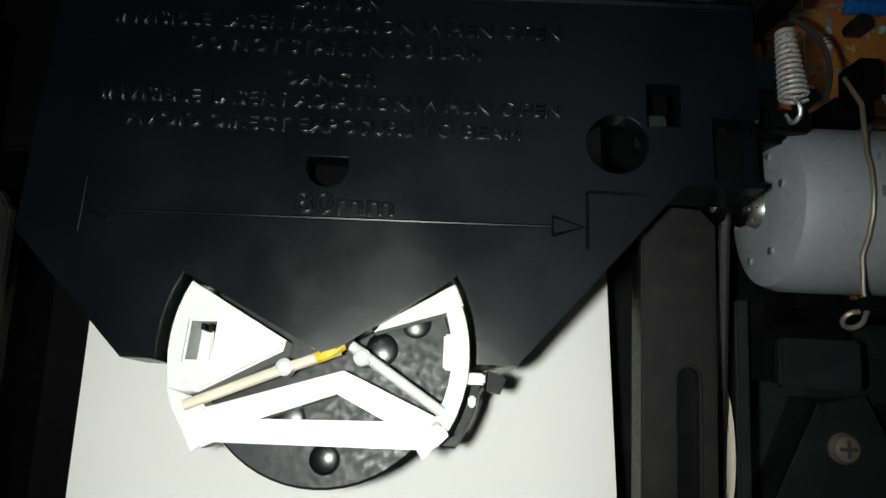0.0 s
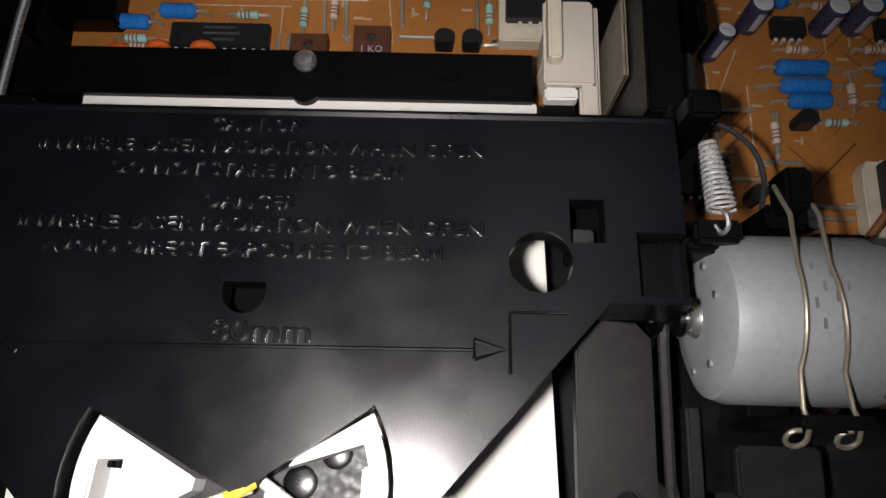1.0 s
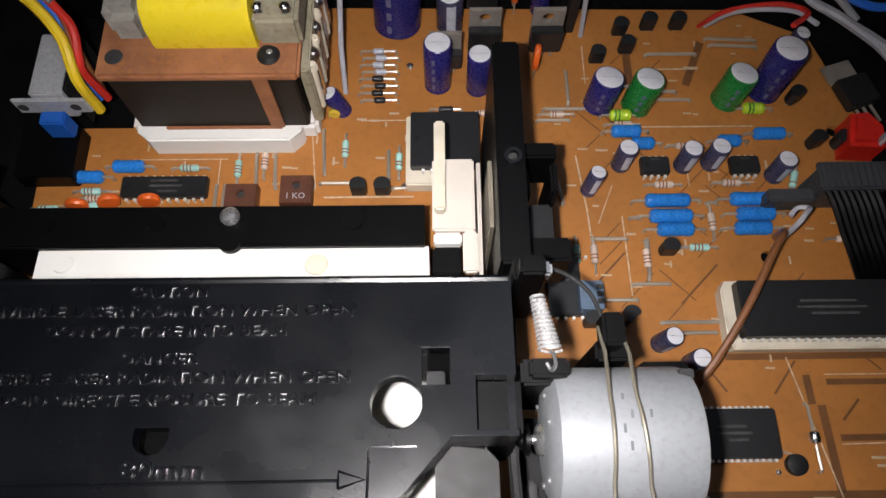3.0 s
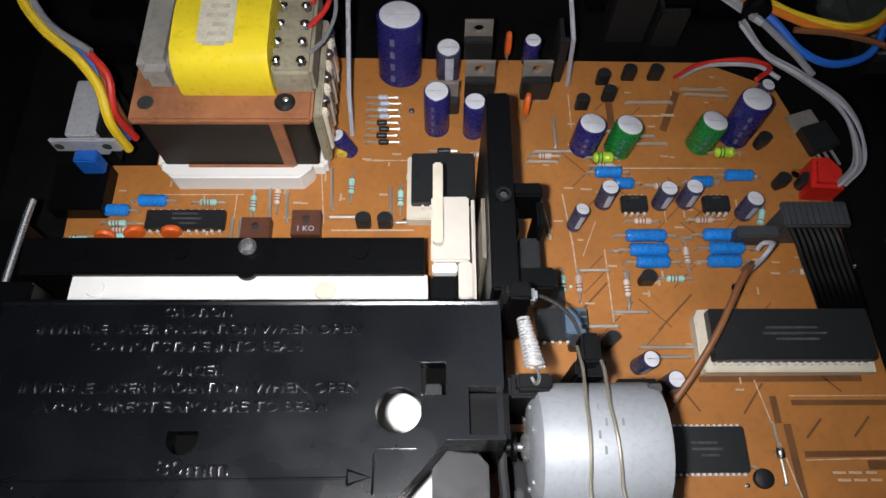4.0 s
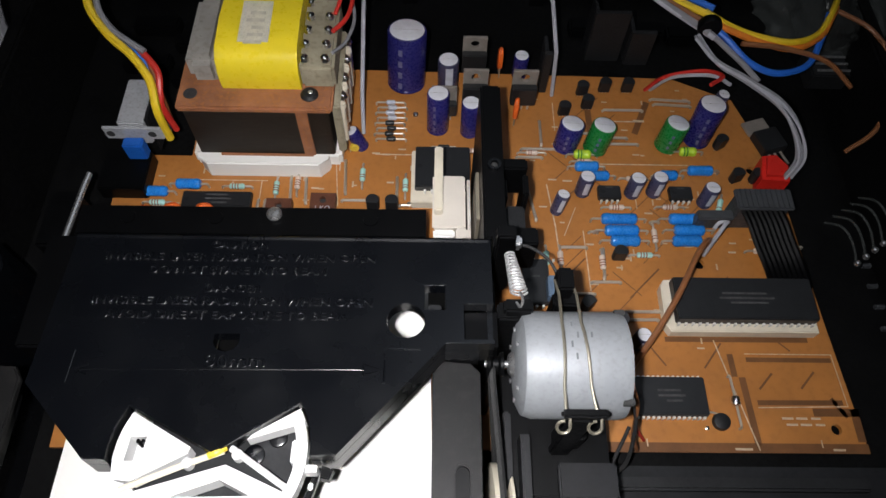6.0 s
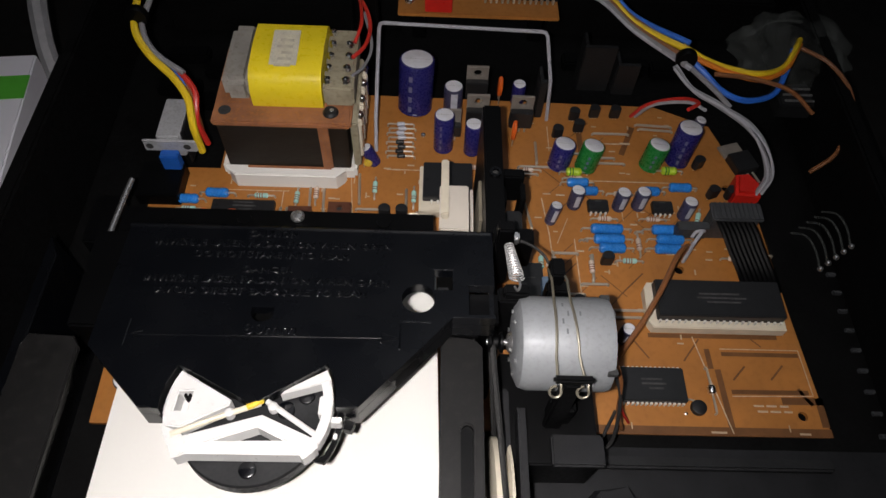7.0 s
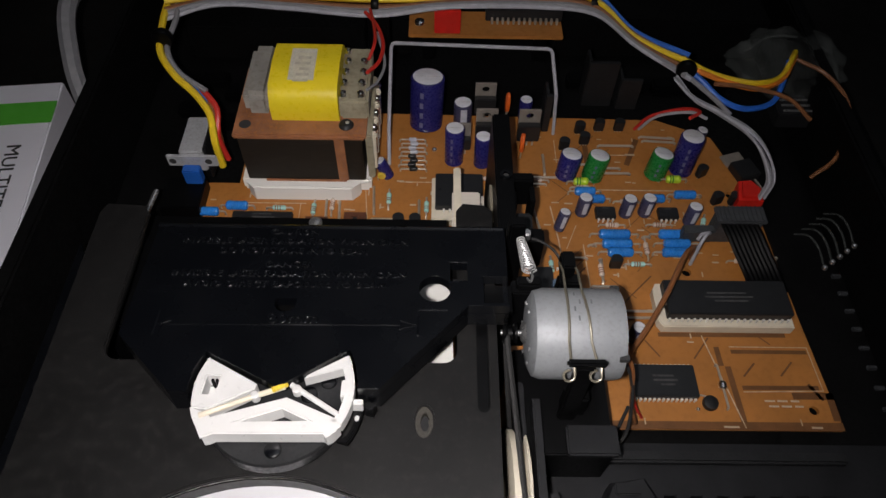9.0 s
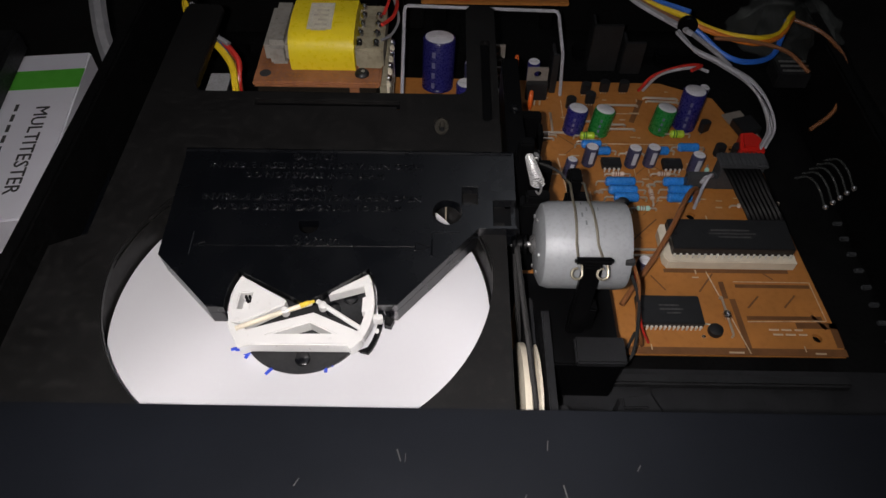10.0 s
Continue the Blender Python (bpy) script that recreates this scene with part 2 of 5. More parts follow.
WIREN = mat("brown_pvc", (0.22, 0.085, 0.03), 0.45, vary=0.1)
BOXWHITE = mat("coated_card_white", (0.84, 0.83, 0.90), 0.5, vary=0.03, scale=25, bump=0.02)
BOXGREEN = mat("coated_card_green", (0.10, 0.50, 0.05), 0.5, vary=0.05, scale=25)
MARKER = mat("blue_marker_ink", (0.02, 0.06, 0.5), 0.5, vary=0.2)
HUB = mat("milky_hub", (0.76, 0.72, 0.66), 0.25, vary=0.06, scale=120, bump=0.02)
AMBER = mat("amber_glue", (0.70, 0.50, 0.05), 0.3, vary=0.2, scale=300)
DISC = mat("silver_disc", (0.74, 0.74, 0.77), 0.46, metal=0.4, vary=0.02, scale=20, bump=0.0, rvary=0.02)


PINMETAL = mat("bright_pin", (0.78, 0.77, 0.74), 0.4, metal=0.35, vary=0.05, bump=0.0)
STAMP = mat("stamped_grey", (0.14, 0.15, 0.16), 0.6, vary=0.2)
LABELINK = mat("faded_label_ink", (0.5, 0.46, 0.36), 0.8, vary=0.2)
DULL = mat("dull_beige_strip", (0.20, 0.175, 0.13), 0.6, vary=0.2, scale=120)
SPRINGWIRE = mat("bright_spring_wire", (0.66, 0.66, 0.66), 0.35, metal=0.55, vary=0.05)
CHEEK = mat("yellowed_varnished_card", (0.30, 0.27, 0.19), 0.45, vary=0.25, scale=90, bump=0.2, dirt=(0.16, 0.12, 0.07), dirt_amt=0.5)
IVORY = mat("ivory_plastic", (0.62, 0.57, 0.50), 0.5, vary=0.06, scale=80)
disc_bsdf, grooves = DISC.node_tree.nodes["Principled BSDF"], DISC.node_tree.nodes.new("ShaderNodeTangent")
grooves.direction_type, grooves.axis = "RADIAL", "Z"
disc_bsdf.inputs["Anisotropic"].default_value = 0.55
DISC.node_tree.links.new(grooves.outputs[0], disc_bsdf.inputs["Tangent"])


def clear_plastic():
    m = mat("clear_bag_film", (0.40, 0.44, 0.42), 0.18, vary=0.1, scale=60, bump=0.6)
    b = m.node_tree.nodes["Principled BSDF"]
    b.inputs["Alpha"].default_value = 0.05
    return m


FILM = clear_plastic()
GLOW = bpy.data.materials.new("torch_lens")
GLOW.use_nodes = True
GLOW.node_tree.nodes["Principled BSDF"].inputs["Emission Color"].default_value = (1.0, 0.975, 0.955, 1)
GLOW.node_tree.nodes["Principled BSDF"].inputs["Emission Strength"].default_value = 9400


# ---- setting ----
def setting(name, bm, material, label):
    return tagged(new(name, made(bm, name, material)), label, name.replace("_", " "), kind="structure")


bm = bmesh.new()
box(bm, -900, -700, -60, 900, 900, -30, 2)
setting("ground", bm, BENCH, "dark worn bench top under the open player")
for nm, b in (("wall_north", (-900, 900, -60, 900, 910, 1400)), ("wall_south", (-900, -710, -60, 900, -700, 1400)),
              ("wall_west", (-910, -700, -60, -900, 900, 1400)), ("wall_east", (900, -700, -60, 910, 900, 1400)), ("ceiling", (-900, -700, 1400, 900, 900, 1410))):
    bm = bmesh.new()
    box(bm, *b)
    setting(nm, bm, ROOM, "plain grey painted surface of the dim room")

# ---- chassis of the disc player ----
chassis = thing("player_chassis", 0, 0, -30, "black moulded chassis of an opened disc player", "chassis")
bm = bmesh.new()
box(bm, -112, -20, 0, 212, 300, 20, 1)
part("floor_pan", bm, CHASSIS, chassis)
bm = bmesh.new()
box(bm, -112, -20, 20.2, -106, 300, 64, 1)
part("side_wall", bm, CHASSIS, chassis)
bm = bmesh.new()
box(bm, 206, -20, 20.2, 212, 300, 60, 1)
part("side_wall", bm, CHASSIS, chassis)
bm = bmesh.new()
box(bm, -105.8, 294, 20.2, 205.8, 300, 74, 1)
part("rear_wall", bm, CHASSIS, chassis)
bm = bmesh.new()
prism(bm, [(-88, -6), (-84, -6), (-84, 96), (-88, 104)], 20.2, 64, bevel=0.6)
part("slide_rail", bm, GLOSS, chassis)
bm = bmesh.new()
box(bm, -92, 256, 20.2, -2, 270, 40, 1)
part("rear_rib", bm, CHASSIS, chassis)
bm = bmesh.new()
box(bm, 96, 262, 20.2, 206, 286, 44, 1)
part("rear_rib", bm, CHASSIS, chassis)
bm = bmesh.new()
box(bm, 4, 262, 20.2, 22, 290, 42, 1)
part("rear_rib", bm, CHASSIS, chassis)
# small grey bars stand in for the highlights on the vent slots' edges
bm = bmesh.new()
box(bm, -6, -1.8, -0.5, 6, 1.8, 1.5, 0.5)
glintme = made(bm, "vent_edge_glint", GREYPLUG)
for i in range(9):
    piece("vent_edge_glint", glintme, chassis, 204, 55 + i * 8.4, 20).scale = (0.3, 0.45, 1)
bm = bmesh.new()
box(bm, -10, -4, 0, 10, 4, 6, 1)
ventme = made(bm, "vent_louvre", BLACK)
for x, y in ((-80, 236), (-60, 226), (-80, 214), (112, 240), (134, 238), (155, 236), (-58, 206), (174, 238)):
    piece("vent_louvre", ventme, chassis, x, y, 20)
# the low front shelf with its slots and the screwed foot
shelf = thing("front_shelf", 0, 0, -10, "black slotted plastic shelf behind the front panel", "shelf")
bm = bmesh.new()
slots = [[(x, 8), (x + 4.2, 8), (x + 3.2, 30), (x - 0.8, 30)] for x in (114.4, 123.4, 132.3, 141.2, 150.1, 159, 168)]
prism(bm, [(72, -4), (200, -4), (200, 48), (72, 48)], 0, 5, holes=slots, bevel=0.3)
part("slotted_deck", bm, SHELF, shelf)
bm = bmesh.new()
box(bm, 90, 40, 5.2, 178, 44, 9, 0.8)
part("ledge", bm, SMOKE, shelf)
foot = thing("screw_foot", 98.2, 20.5, -4.8, "dark grey plastic foot with a screw, on the front shelf", "bracket")
bm = bmesh.new()
prism(bm, [(-17, -19), (18, -19), (14, -4.5), (5, 10), (-5, 10)], 0, 12, bevel=1.2)
part("foot_body", bm, SHELF, foot)
bm = bmesh.new()
box(bm, -4.2, 5.5, 12.2, 4.2, 9.4, 13.6, 0.5)
part("upright_tab", bm, SHELF, foot)
bm = bmesh.new()
lathe(bm, [(3.2, 12.2), (3.4, 13.2), (2.6, 14.6), (0.8, 15.0)], (0, 0, 0), seg=20)
screw = part("screw_head", bm, BRASSWIRE, foot, "yellowed cross-head screw")
for b in ((-1.8, -0.35, 14.6, 1.8, 0.35, 15.15), (-0.35, -1.8, 14.6, 0.35, 1.8, 15.2)):
    bm = bmesh.new()
    box(bm, *b)
    part("screw_slot", bm, INK_AND_SHADE, screw)

# ---- front panel ----
for nm, bx in (("front_rail", (-112, -75, 83.2, 212, -0.5, 92)), ("front_cheek", (64, -75, 10, 212, -14, 83)), ("front_cheek", (-112, -75, 10, -90, -14, 83))):
    bm = bmesh.new()
    box(bm, *bx, 1.1)
    part(nm, bm, FASCIA, chassis, "scuffed black front panel")
bm = bmesh.new()
box(bm, -0.5, -0.15, 0, 0.5, 0.15, 0.06)
scrme = made(bm, "scratch", GREYINK)
for i in range(16):
    o = piece("scratch", scrme, chassis, random.gauss(45, 30), random.uniform(-60, -8), 92, random.uniform(40, 110))
    o.scale = (random.uniform(0.8, 3.5), random.uniform(0.4, 1.0), 1)

# ---- circuit board ----
board = tagged(thing("circuit_board", 0, 0, 0, "orange-brown phenolic main board with printed marks", "circuit board"), kind="")
bm = bmesh.new()
prism(bm, [(-74, 51), (179.2, 51.5), (176.2, 97), (173.6, 161), (163.5, 193), (140, 204), (8, 206), (8, 186), (-50, 186), (-50, 161), (-76, 161)], -1.6, 0,
      holes=[ring_pts(170.8, 58.6, 1.7, 14), ring_pts(137.2, 117, 1.9, 14), ring_pts(164.5, 158, 1.9, 14)])
part("board_sheet", bm, PCB, board)


def strip(points, w, material, name, z=0.05):
    """A flat line on the board, for print, tracks and painted shade."""
    bm = bmesh.new()
    for (x0, y0), (x1, y1) in zip(points, points[1:]):
        d = Vector((x1 - x0, y1 - y0)).normalized() * (w / 2)
        a = [(x0 - d.y - d.x, y0 + d.x - d.y), (x1 - d.y + d.x, y1 + d.x + d.y), (x1 + d.y + d.x, y1 - d.x + d.y), (x0 + d.y - d.x, y0 - d.x - d.y)]
        lo, hi = [bm.verts.new((*p, 0.003)) for p in a], [bm.verts.new((*p, z)) for p in a]
        quadloop(bm, lo, hi)
        bm.faces.new(hi)
    return part(name, bm, material, board)


# copper tracks; the long bar at y 88.5 paints the chip socket's shade
for pts, w in ((((147.4, 81.5), (174.2, 81.5)), 1.6), (((148.3, 67), (174.3, 67.2)), 1.7), (((144.1, 74.3), (144.9, 54.6)), 2.2), (((141.5, 82.4), (141.7, 76.6)), 2.0),
               (((121.5, 88.4), (168, 88.6)), 1.8), (((82, 52.6), (178, 52.6)), 3.0), (((154, 76.6), (149.3, 71.7)), 0.7), (((168, 77.2), (163, 72)), 0.7),
               (((157.5, 89), (161.9, 84.8)), 0.5), (((139.1, 87), (132.5, 78.6)), 0.6), (((115.3, 85.7), (119.6, 79.3)), 0.6), (((122.3, 114.7), (111.1, 103.6)), 0.6),
               (((96.5, 118.6), (88.2, 110)), 0.6), (((166, 64), (178, 64), (178, 56)), 2.6), (((172, 68), (175, 63)), 1.4), (((104, 176), (104, 190)), 2.5), (((122, 176), (128, 190)), 2.5)):
    strip(pts, w, TRACK, "track_and_shade_line")
for pts, w in ((((137, 88), (145, 52)), 0.4), (((97, 130), (97.5, 106)), 0.4), (((85, 150), (87, 132), (88, 112)), 0.5), (((146.5, 83.5), (175.5, 83.5), (176.5, 66), (147.5, 65.4)), 0.3),
               (((93, 55), (92, 51.4)), 0.4), (((110, 55), (110, 53)), 0.4), (((165, 55), (165, 53)), 0.4), (((104, 160), (140, 160)), 0.4), (((118, 140), (118, 152)), 0.35),
               (((-22, 150), (-22, 140)), 0.3), (((5, 160), (7, 140)), 0.35), (((10, 137), (36, 137)), 0.5), (((-70, 135), (-62, 135)), 0.4), (((20, 163), (40, 163)), 0.35),
               (((90, 176), (90, 190)), 0.35), (((110, 181), (126, 181)), 0.5), (((-48, 150), (-20, 150)), 0.3), (((95, 140), (90, 128)), 0.3)):
    strip(pts, w, SILK, "silk_line", 0.08)
bm = bmesh.new()
box(bm, -1.5, -0.35, 0.003, 1.5, 0.35, 0.09)
barme = made(bm, "print_bar", SILK)
for x, y, k, r in ((156, 62, 1.2, 0), (160.5, 62, 1.2, 0), (165, 62, 1.0, 0), (157, 60, 1.2, 0), (161.5, 60, 1.2, 0), (166, 60, 1.0, 0), (170, 52.2, 1.3, 0), (140, 52.2, 1.8, 0), (93, 152, 1.2, 0), (109, 140.5, 1.2, 0),
                (127, 141, 1.2, 0), (99, 124.5, 0.9, 0), (113, 119, 0.8, 90), (122, 138, 1.0, 0), (26, 150, 0.9, 0), (12, 149, 0.9, 90), (-2, 147, 0.9, 0), (30, 165.5, 1.0, 0), (48, 167, 1.1, 0), (20, 163.5, 1, 0),
                (24, 163, 1, 0), (-30, 138, 1, 0), (3, 133, 1.4, 0), (150, 122, 0.9, 0), (147, 148, 0.8, 0), (124, 181.5, 1.5, 0)):
    piece("print_bar", barme, board, x, y, 0, r).scale = (k, 1, 1)

# faint designators printed beside the components
random.seed(5)
for i in range(70):
    x, y = random.uniform(80, 170), random.uniform(84, 198)
    if y > 155 and x > 156:
        continue
    piece("print_bar", barme, board, x, y, 0, random.choice((0, 0, 90))).scale = (random.uniform(0.5, 1.1), 0.8, 1)
for i in range(26):
    x, y = random.uniform(-60, 52), random.uniform(131, 168)
    piece("print_bar", barme, board, x, y, 0, random.choice((0, 90))).scale = (random.uniform(0.5, 1.0), 0.8, 1)
# thin slanted dark lines, painted as the shade of slanting jumper wires
for i in range(22):
    x, y, s = random.uniform(84, 152), random.uniform(96, 195), random.choice((-1, 1))
    d = random.uniform(2.5, 5.5)
    strip([(x - d, y - s * d), (x + d, y + s * d)], 0.35, TRACK, "track_and_shade_line", 0.04)

# ---- white sheet under the disc mechanism and the rear crossbar ----
sheet = thing("mechanism_cover", -6, 60, 26.4, "plain white cover plate of the disc mechanism", "cover plate", rx=-7.0)
bm = bmesh.new()
prism(bm, [(-46, -60), (49.8, -60), (47, 53), (-51.5, 53)], 0, 2, holes=[ring_pts(-44, 49, 1.6, 12)], bevel=0.3)
part("cover_sheet", bm, WHITE, sheet)
bm = bmesh.new()
lathe(bm, [(3, 2.05), (2.8, 2.5), (2.0, 2.6)], (19, 48.0, 0), seg=18)
part("boss", bm, CREAM, sheet)
bm = bmesh.new()
lathe(bm, [(2.6, 2.2), (2.4, 3.0)], (-44, 48.5, 0), seg=16)
part("boss", bm, WHITE, sheet)
bm = bmesh.new()
box(bm, -45, -56, -16, 46, 44, -0.2)
part("mechanism_body", bm, BLACK, sheet)

bar = thing("crossbar", -16, 118.0, 0, "black plastic crossbar screwed behind the disc mechanism", "crossbar")
bm = bmesh.new()
prism(bm, [(56, -5.6), (56, 5.6), (-56, 5.6), (-56, -5.6)], 14, 24, bevel=0.6)
part("bar_beam", bm, BLACK, bar)
for x in (-52, 50):
    bm = bmesh.new()
    box(bm, x - 4, -5, 0, x + 4, 5, 13.8, 0.5)
    part("bar_leg", bm, BLACK, bar)
bm = bmesh.new()
lathe(bm, [(3.2, 18), (3.2, 23.8), (3.0, 23.95)], (7, -3.8, 0), seg=20)
part("screw_boss", bm, BLACK, bar)
bm = bmesh.new()
lathe(bm, [(2.4, 24.7), (2.5, 25.6), (1.7, 26.6), (0.5, 26.8)], (7, 2.0, 0), seg=18)
part("screw", bm, STEEL, bar, "bright steel screw")
for x in (-12, 38, -40):
    bm = bmesh.new()
    lathe(bm, [(2.5, 24.1), (2.4, 24.5)], (x, 1, 0), seg=18)
    part("mould_mark", bm, BLACK, bar)
flank = thing("mechanism_left_frame", -72, 91, 0, "black plastic side frame under the clamp", "side frame")
bm = bmesh.new()
box(bm, -2, -20, 0.2, 11, 16, 33, 0.8)
part("frame_block", bm, BLACK, flank)
bm = bmesh.new()
box(bm, -14, 19.2, 0.2, -4, 40, 20, 0.8)
part("frame_tail", bm, BLACK, flank)
rod = thing("guide_rod", -72.8, 129, 24, "bright steel guide rod beside the crossbar", "rod")
bm = bmesh.new()
sweep(bm, curve_pts([(-1.5, -20, 0), (-0.8, -10, 0.2), (0, 0, 0.5), (0.8, 6, 0.8)]), 1.0, 10)
part("rod_wire", bm, STEEL, rod)


# ---- clamp plate above the disc, hinged at the back ----
HINGE = (0.0, 96.0, 57.0)
clamp = thing("disc_clamp", *HINGE, "glossy black moulded laser clamp arm with raised lettering", "clamp arm")


def cl(x, y):
    return (x, y - HINGE[1])


bm = bmesh.new()
CAV = arc(-5.1, 35.5, 21.6, 186, 153, 5)
COVE = arc(-5.1, 35.5, 21.6, 31, -2, 5)
outline = [(-49, 91.5), (-49, 50.5), (-31.4, 33.4), (-27.4, 33.4), *CAV, (-22.6, 44.6), (-6.4, 36.2), (-4.4, 35.1), (-2.6, 35.7), (12.2, 45.6), *COVE, (16.5, 34.6), (22.0, 34.6), (45.6, 61.4), (57.2, 61.4), (57.2, 62.5), (50, 62.5), (50, 72.1), (57.2, 72.1), (57.2, 91.5)]
holes = [ring_pts(36, 67.3, 4.6, 36), [(40.4, 70.4), (45.5, 70.4), (45.5, 77.2), (40.4, 77.2)], [(-8.9, 63.3), (-2.9, 63.3)] + arc(-5.9, 61.8, 3.1, 5, -185, 12)]
prism(bm, [cl(*p) for p in outline], -0.5, 3.0, holes=[[cl(*p) for p in h] for h in holes], bevel=0.4)
plate = part("arm_plate", bm, GLOSS, clamp)
for p, q in (((-49, 91.5), (-49, 50.5)), ((-49, 50.5), (-31.4, 33.4)), ((-31.4, 33.4), (-27.4, 33.4)), ((16.5, 34.6), (22, 34.6)), ((22, 34.6), (45.6, 61.4)), ((45.6, 61.4), (57.2, 61.4)), ((57.2, 61.4), (57.2, 91.5))):
    u, v = Vector(cl(*p)), Vector(cl(*q))
    n = Vector((-(v - u).y, (v - u).x)).normalized() * 1.3
    bm = bmesh.new()
    prism(bm, [tuple(u), tuple(v), tuple(v + n), tuple(u + n)], -6.2, -0.7)
    part("skirt", bm, GLOSS, clamp)
# added black pads below two holes, in place of the shade inside them
for bx in ((41.2, -25.4, -9, 47, -12, -7), (-11, -40, -9, -1, -21, -7)):
    bm = bmesh.new()
    box(bm, *bx, 0.3)
    part("hole_shade_pad", bm, VOID, clamp)
# lowered pocket on the corner, with its step wall
bm = bmesh.new()
prism(bm, [cl(50.1, 62.6), cl(58.4, 62.6), cl(58.4, 72.0), cl(50.1, 72.0)], -2.6, -0.9, bevel=0.3)
part("corner_pocket", bm, BLACK, clamp, "matt black lowered corner pocket")
bm = bmesh.new()
box(bm, 41.2, -25.2, -6.9, 44.6, -22.0, -0.8, 0.3)
part("catch", bm, SMOKE, clamp)
bm = bmesh.new()
sweep(bm, [(-49, -5.2, 2.6), (56.6, -5.2, 2.6)], 0.9, 8)
part("hinge_edge", bm, GLOSS, clamp)
for txt, x, y, size, wide in (("CAUTION", -7.0, 88.4, 3.0, 14.6), ("INVISIBLE LASER RADIATION WHEN OPEN", -6.2, 84.6, 3.0, 68), ("DO NOT STARE INTO BEAM", -6.3, 80.7, 3.0, 44.2), ("DANGER", -6.7, 75.5, 3.0, 14.0),
                              ("INVISIBLE LASER RADIATION WHEN OPEN", -6.2, 71.9, 3.0, 68), ("AVOID DIRECT EXPOSURE TO BEAM", -6.9, 68.0, 3.0, 58), ("80mm", -2.9, 56.1, 4.5, 14.2)):
    letters("raised_lettering", txt, size, 0.2, GLOSS, clamp, pose(x * MM, (y - 96) * MM, 3.1 * MM), bevel=0.10, width=wide)
LINES = ([(-39.4, 53.8), (26.6, 54.3)], [(26.6, 53.0), (31, 54.4), (26.6, 55.8), (26.6, 53.0)], [(31.5, 51.0), (31.5, 59.7), (39.6, 59.7)], [(-36, 52.6), (-39.4, 53.8), (-36, 55)], [(-40, 50.5), (-40, 58.6)])
for ln in LINES:
    bm = bmesh.new()
    sweep(bm, [(x, y - 96, 3.03) for x, y in ln], 0.27, 8)
    part("raised_line", bm, GLOSS, clamp)

# the white clamp ring that hangs in the arm
PX, PY = -5.1, 35.5
puck = thing("clamp_ring", PX, PY, 57, "white nylon clamp ring with black magnet puck in the arm", "clamp ring")
R0 = 20.7


def ringy(a, r=R0):
    return (r * math.cos(radians(a)), r * math.sin(radians(a)))


bm = bmesh.new()
prism(bm, [ringy(a) for a in range(154, 198, 6)] + [(-15.8, -6.2), (-4.9, -0.2), (-4.6, 1.3)], -3.6, 1.4, holes=[[(-18.2, -1.9), (-14.7, -1.8), (-14.4, 3.5), (-17.9, 3.4)]], bevel=0.35)
wing = part("ring_wing", bm, NYLON, puck)
bm = bmesh.new()
box(bm, -18.8, -1.7, -5.6, -16.3, 3.2, -3.7, 0.2)
part("wing_ledge", bm, NYLON, wing)
for k in (0, 1):
    bm = bmesh.new()
    box(bm, -16.9 + k * 1.1, 2.4, -3.4, -16.3 + k * 1.1, 3.3, 0.2, 0.1)
    part("wing_tooth", bm, BLACK, wing)
bm = bmesh.new()
prism(bm, [ringy(a) for a in range(26, -32, -6)] + [ringy(a, 18.3) for a in range(-30, 28, 6)], -2.8, 1.2, bevel=0.3)
rim = part("ring_rim", bm, NYLON, puck)
bm = bmesh.new()
box(bm, 17.1, -1.7, -3.2, 19.6, 3.3, 0.4, 0.3)
part("rim_block", bm, NYLON, rim)
bm = bmesh.new()
prism(bm, [(18.3, 10.2), (19.6, 7.4), (18.0, 6.4), (7.4, 3.0), (8.3, 4.2)], -2.5, 1.4, bevel=0.25)
part("ring_wing", bm, NYLON, puck)
bm = bmesh.new()
prism(bm, [ringy(197), (-19.4, -8), (-17.8, -10.6), ringy(221), (-14.6, -13.4), (-13, -12.6), (14, -12.4), (14.9, -13.2), (16.3, -12.4), ringy(-30), (17.3, -8.4), (3.6, -2.4), (-14.6, -8.1), (-15.6, -7)], -3.6, 1.2,
      holes=[[(-7.2, -9.3), (9.8, -8.9), (2.9, -5.6)]], bevel=0.35)
part("ring_chin", bm, NYLON, puck)
bm = bmesh.new()
sweep(bm, [(-17.4, -8.0, 1.3), (-4.7, -2.7, 1.7), (3.0, 0.3, 1.6)], 0.75, 8)
part("spring_arm", bm, CREAM, puck)
bm = bmesh.new()
sweep(bm, [(4.4, 1.0, 1.3), (17.3, -7.4, 1.3)], 0.75, 8)
part("spring_arm", bm, NYLON, puck)
for x, y in ((-4.3, -2.4), (6.1, -0.6)):
    bm = bmesh.new()
    lathe(bm, [(1.2, 0), (1.2, 2.2), (0.7, 2.6)], (x, y, 0), seg=14)
    part("pin", bm, NYLON, puck)
bm = bmesh.new()
sweep(bm, curve_pts([(0.0, -0.9, 1.9), (1.4, -0.4, 2.3), (2.4, 0.3, 2.1), (3.3, 1.0, 1.7)]), 0.8, 8)
part("glue_blob", bm, AMBER, puck)
bm = bmesh.new()
lathe(bm, [(0.4, 1.2), (0.8, 1.5), (0.3, 2.0)], (-0.4, 1.0, 0), seg=10)
part("glue_blob", bm, AMBER, puck)
bm = bmesh.new()
lathe(bm, [(18.2, -9), (18.6, -8.4), (18.6, -5), (18.2, -4.4), (6, -4.2)], seg=56)
part("puck_disc", bm, SMOKE, puck)
bm = bmesh.new()
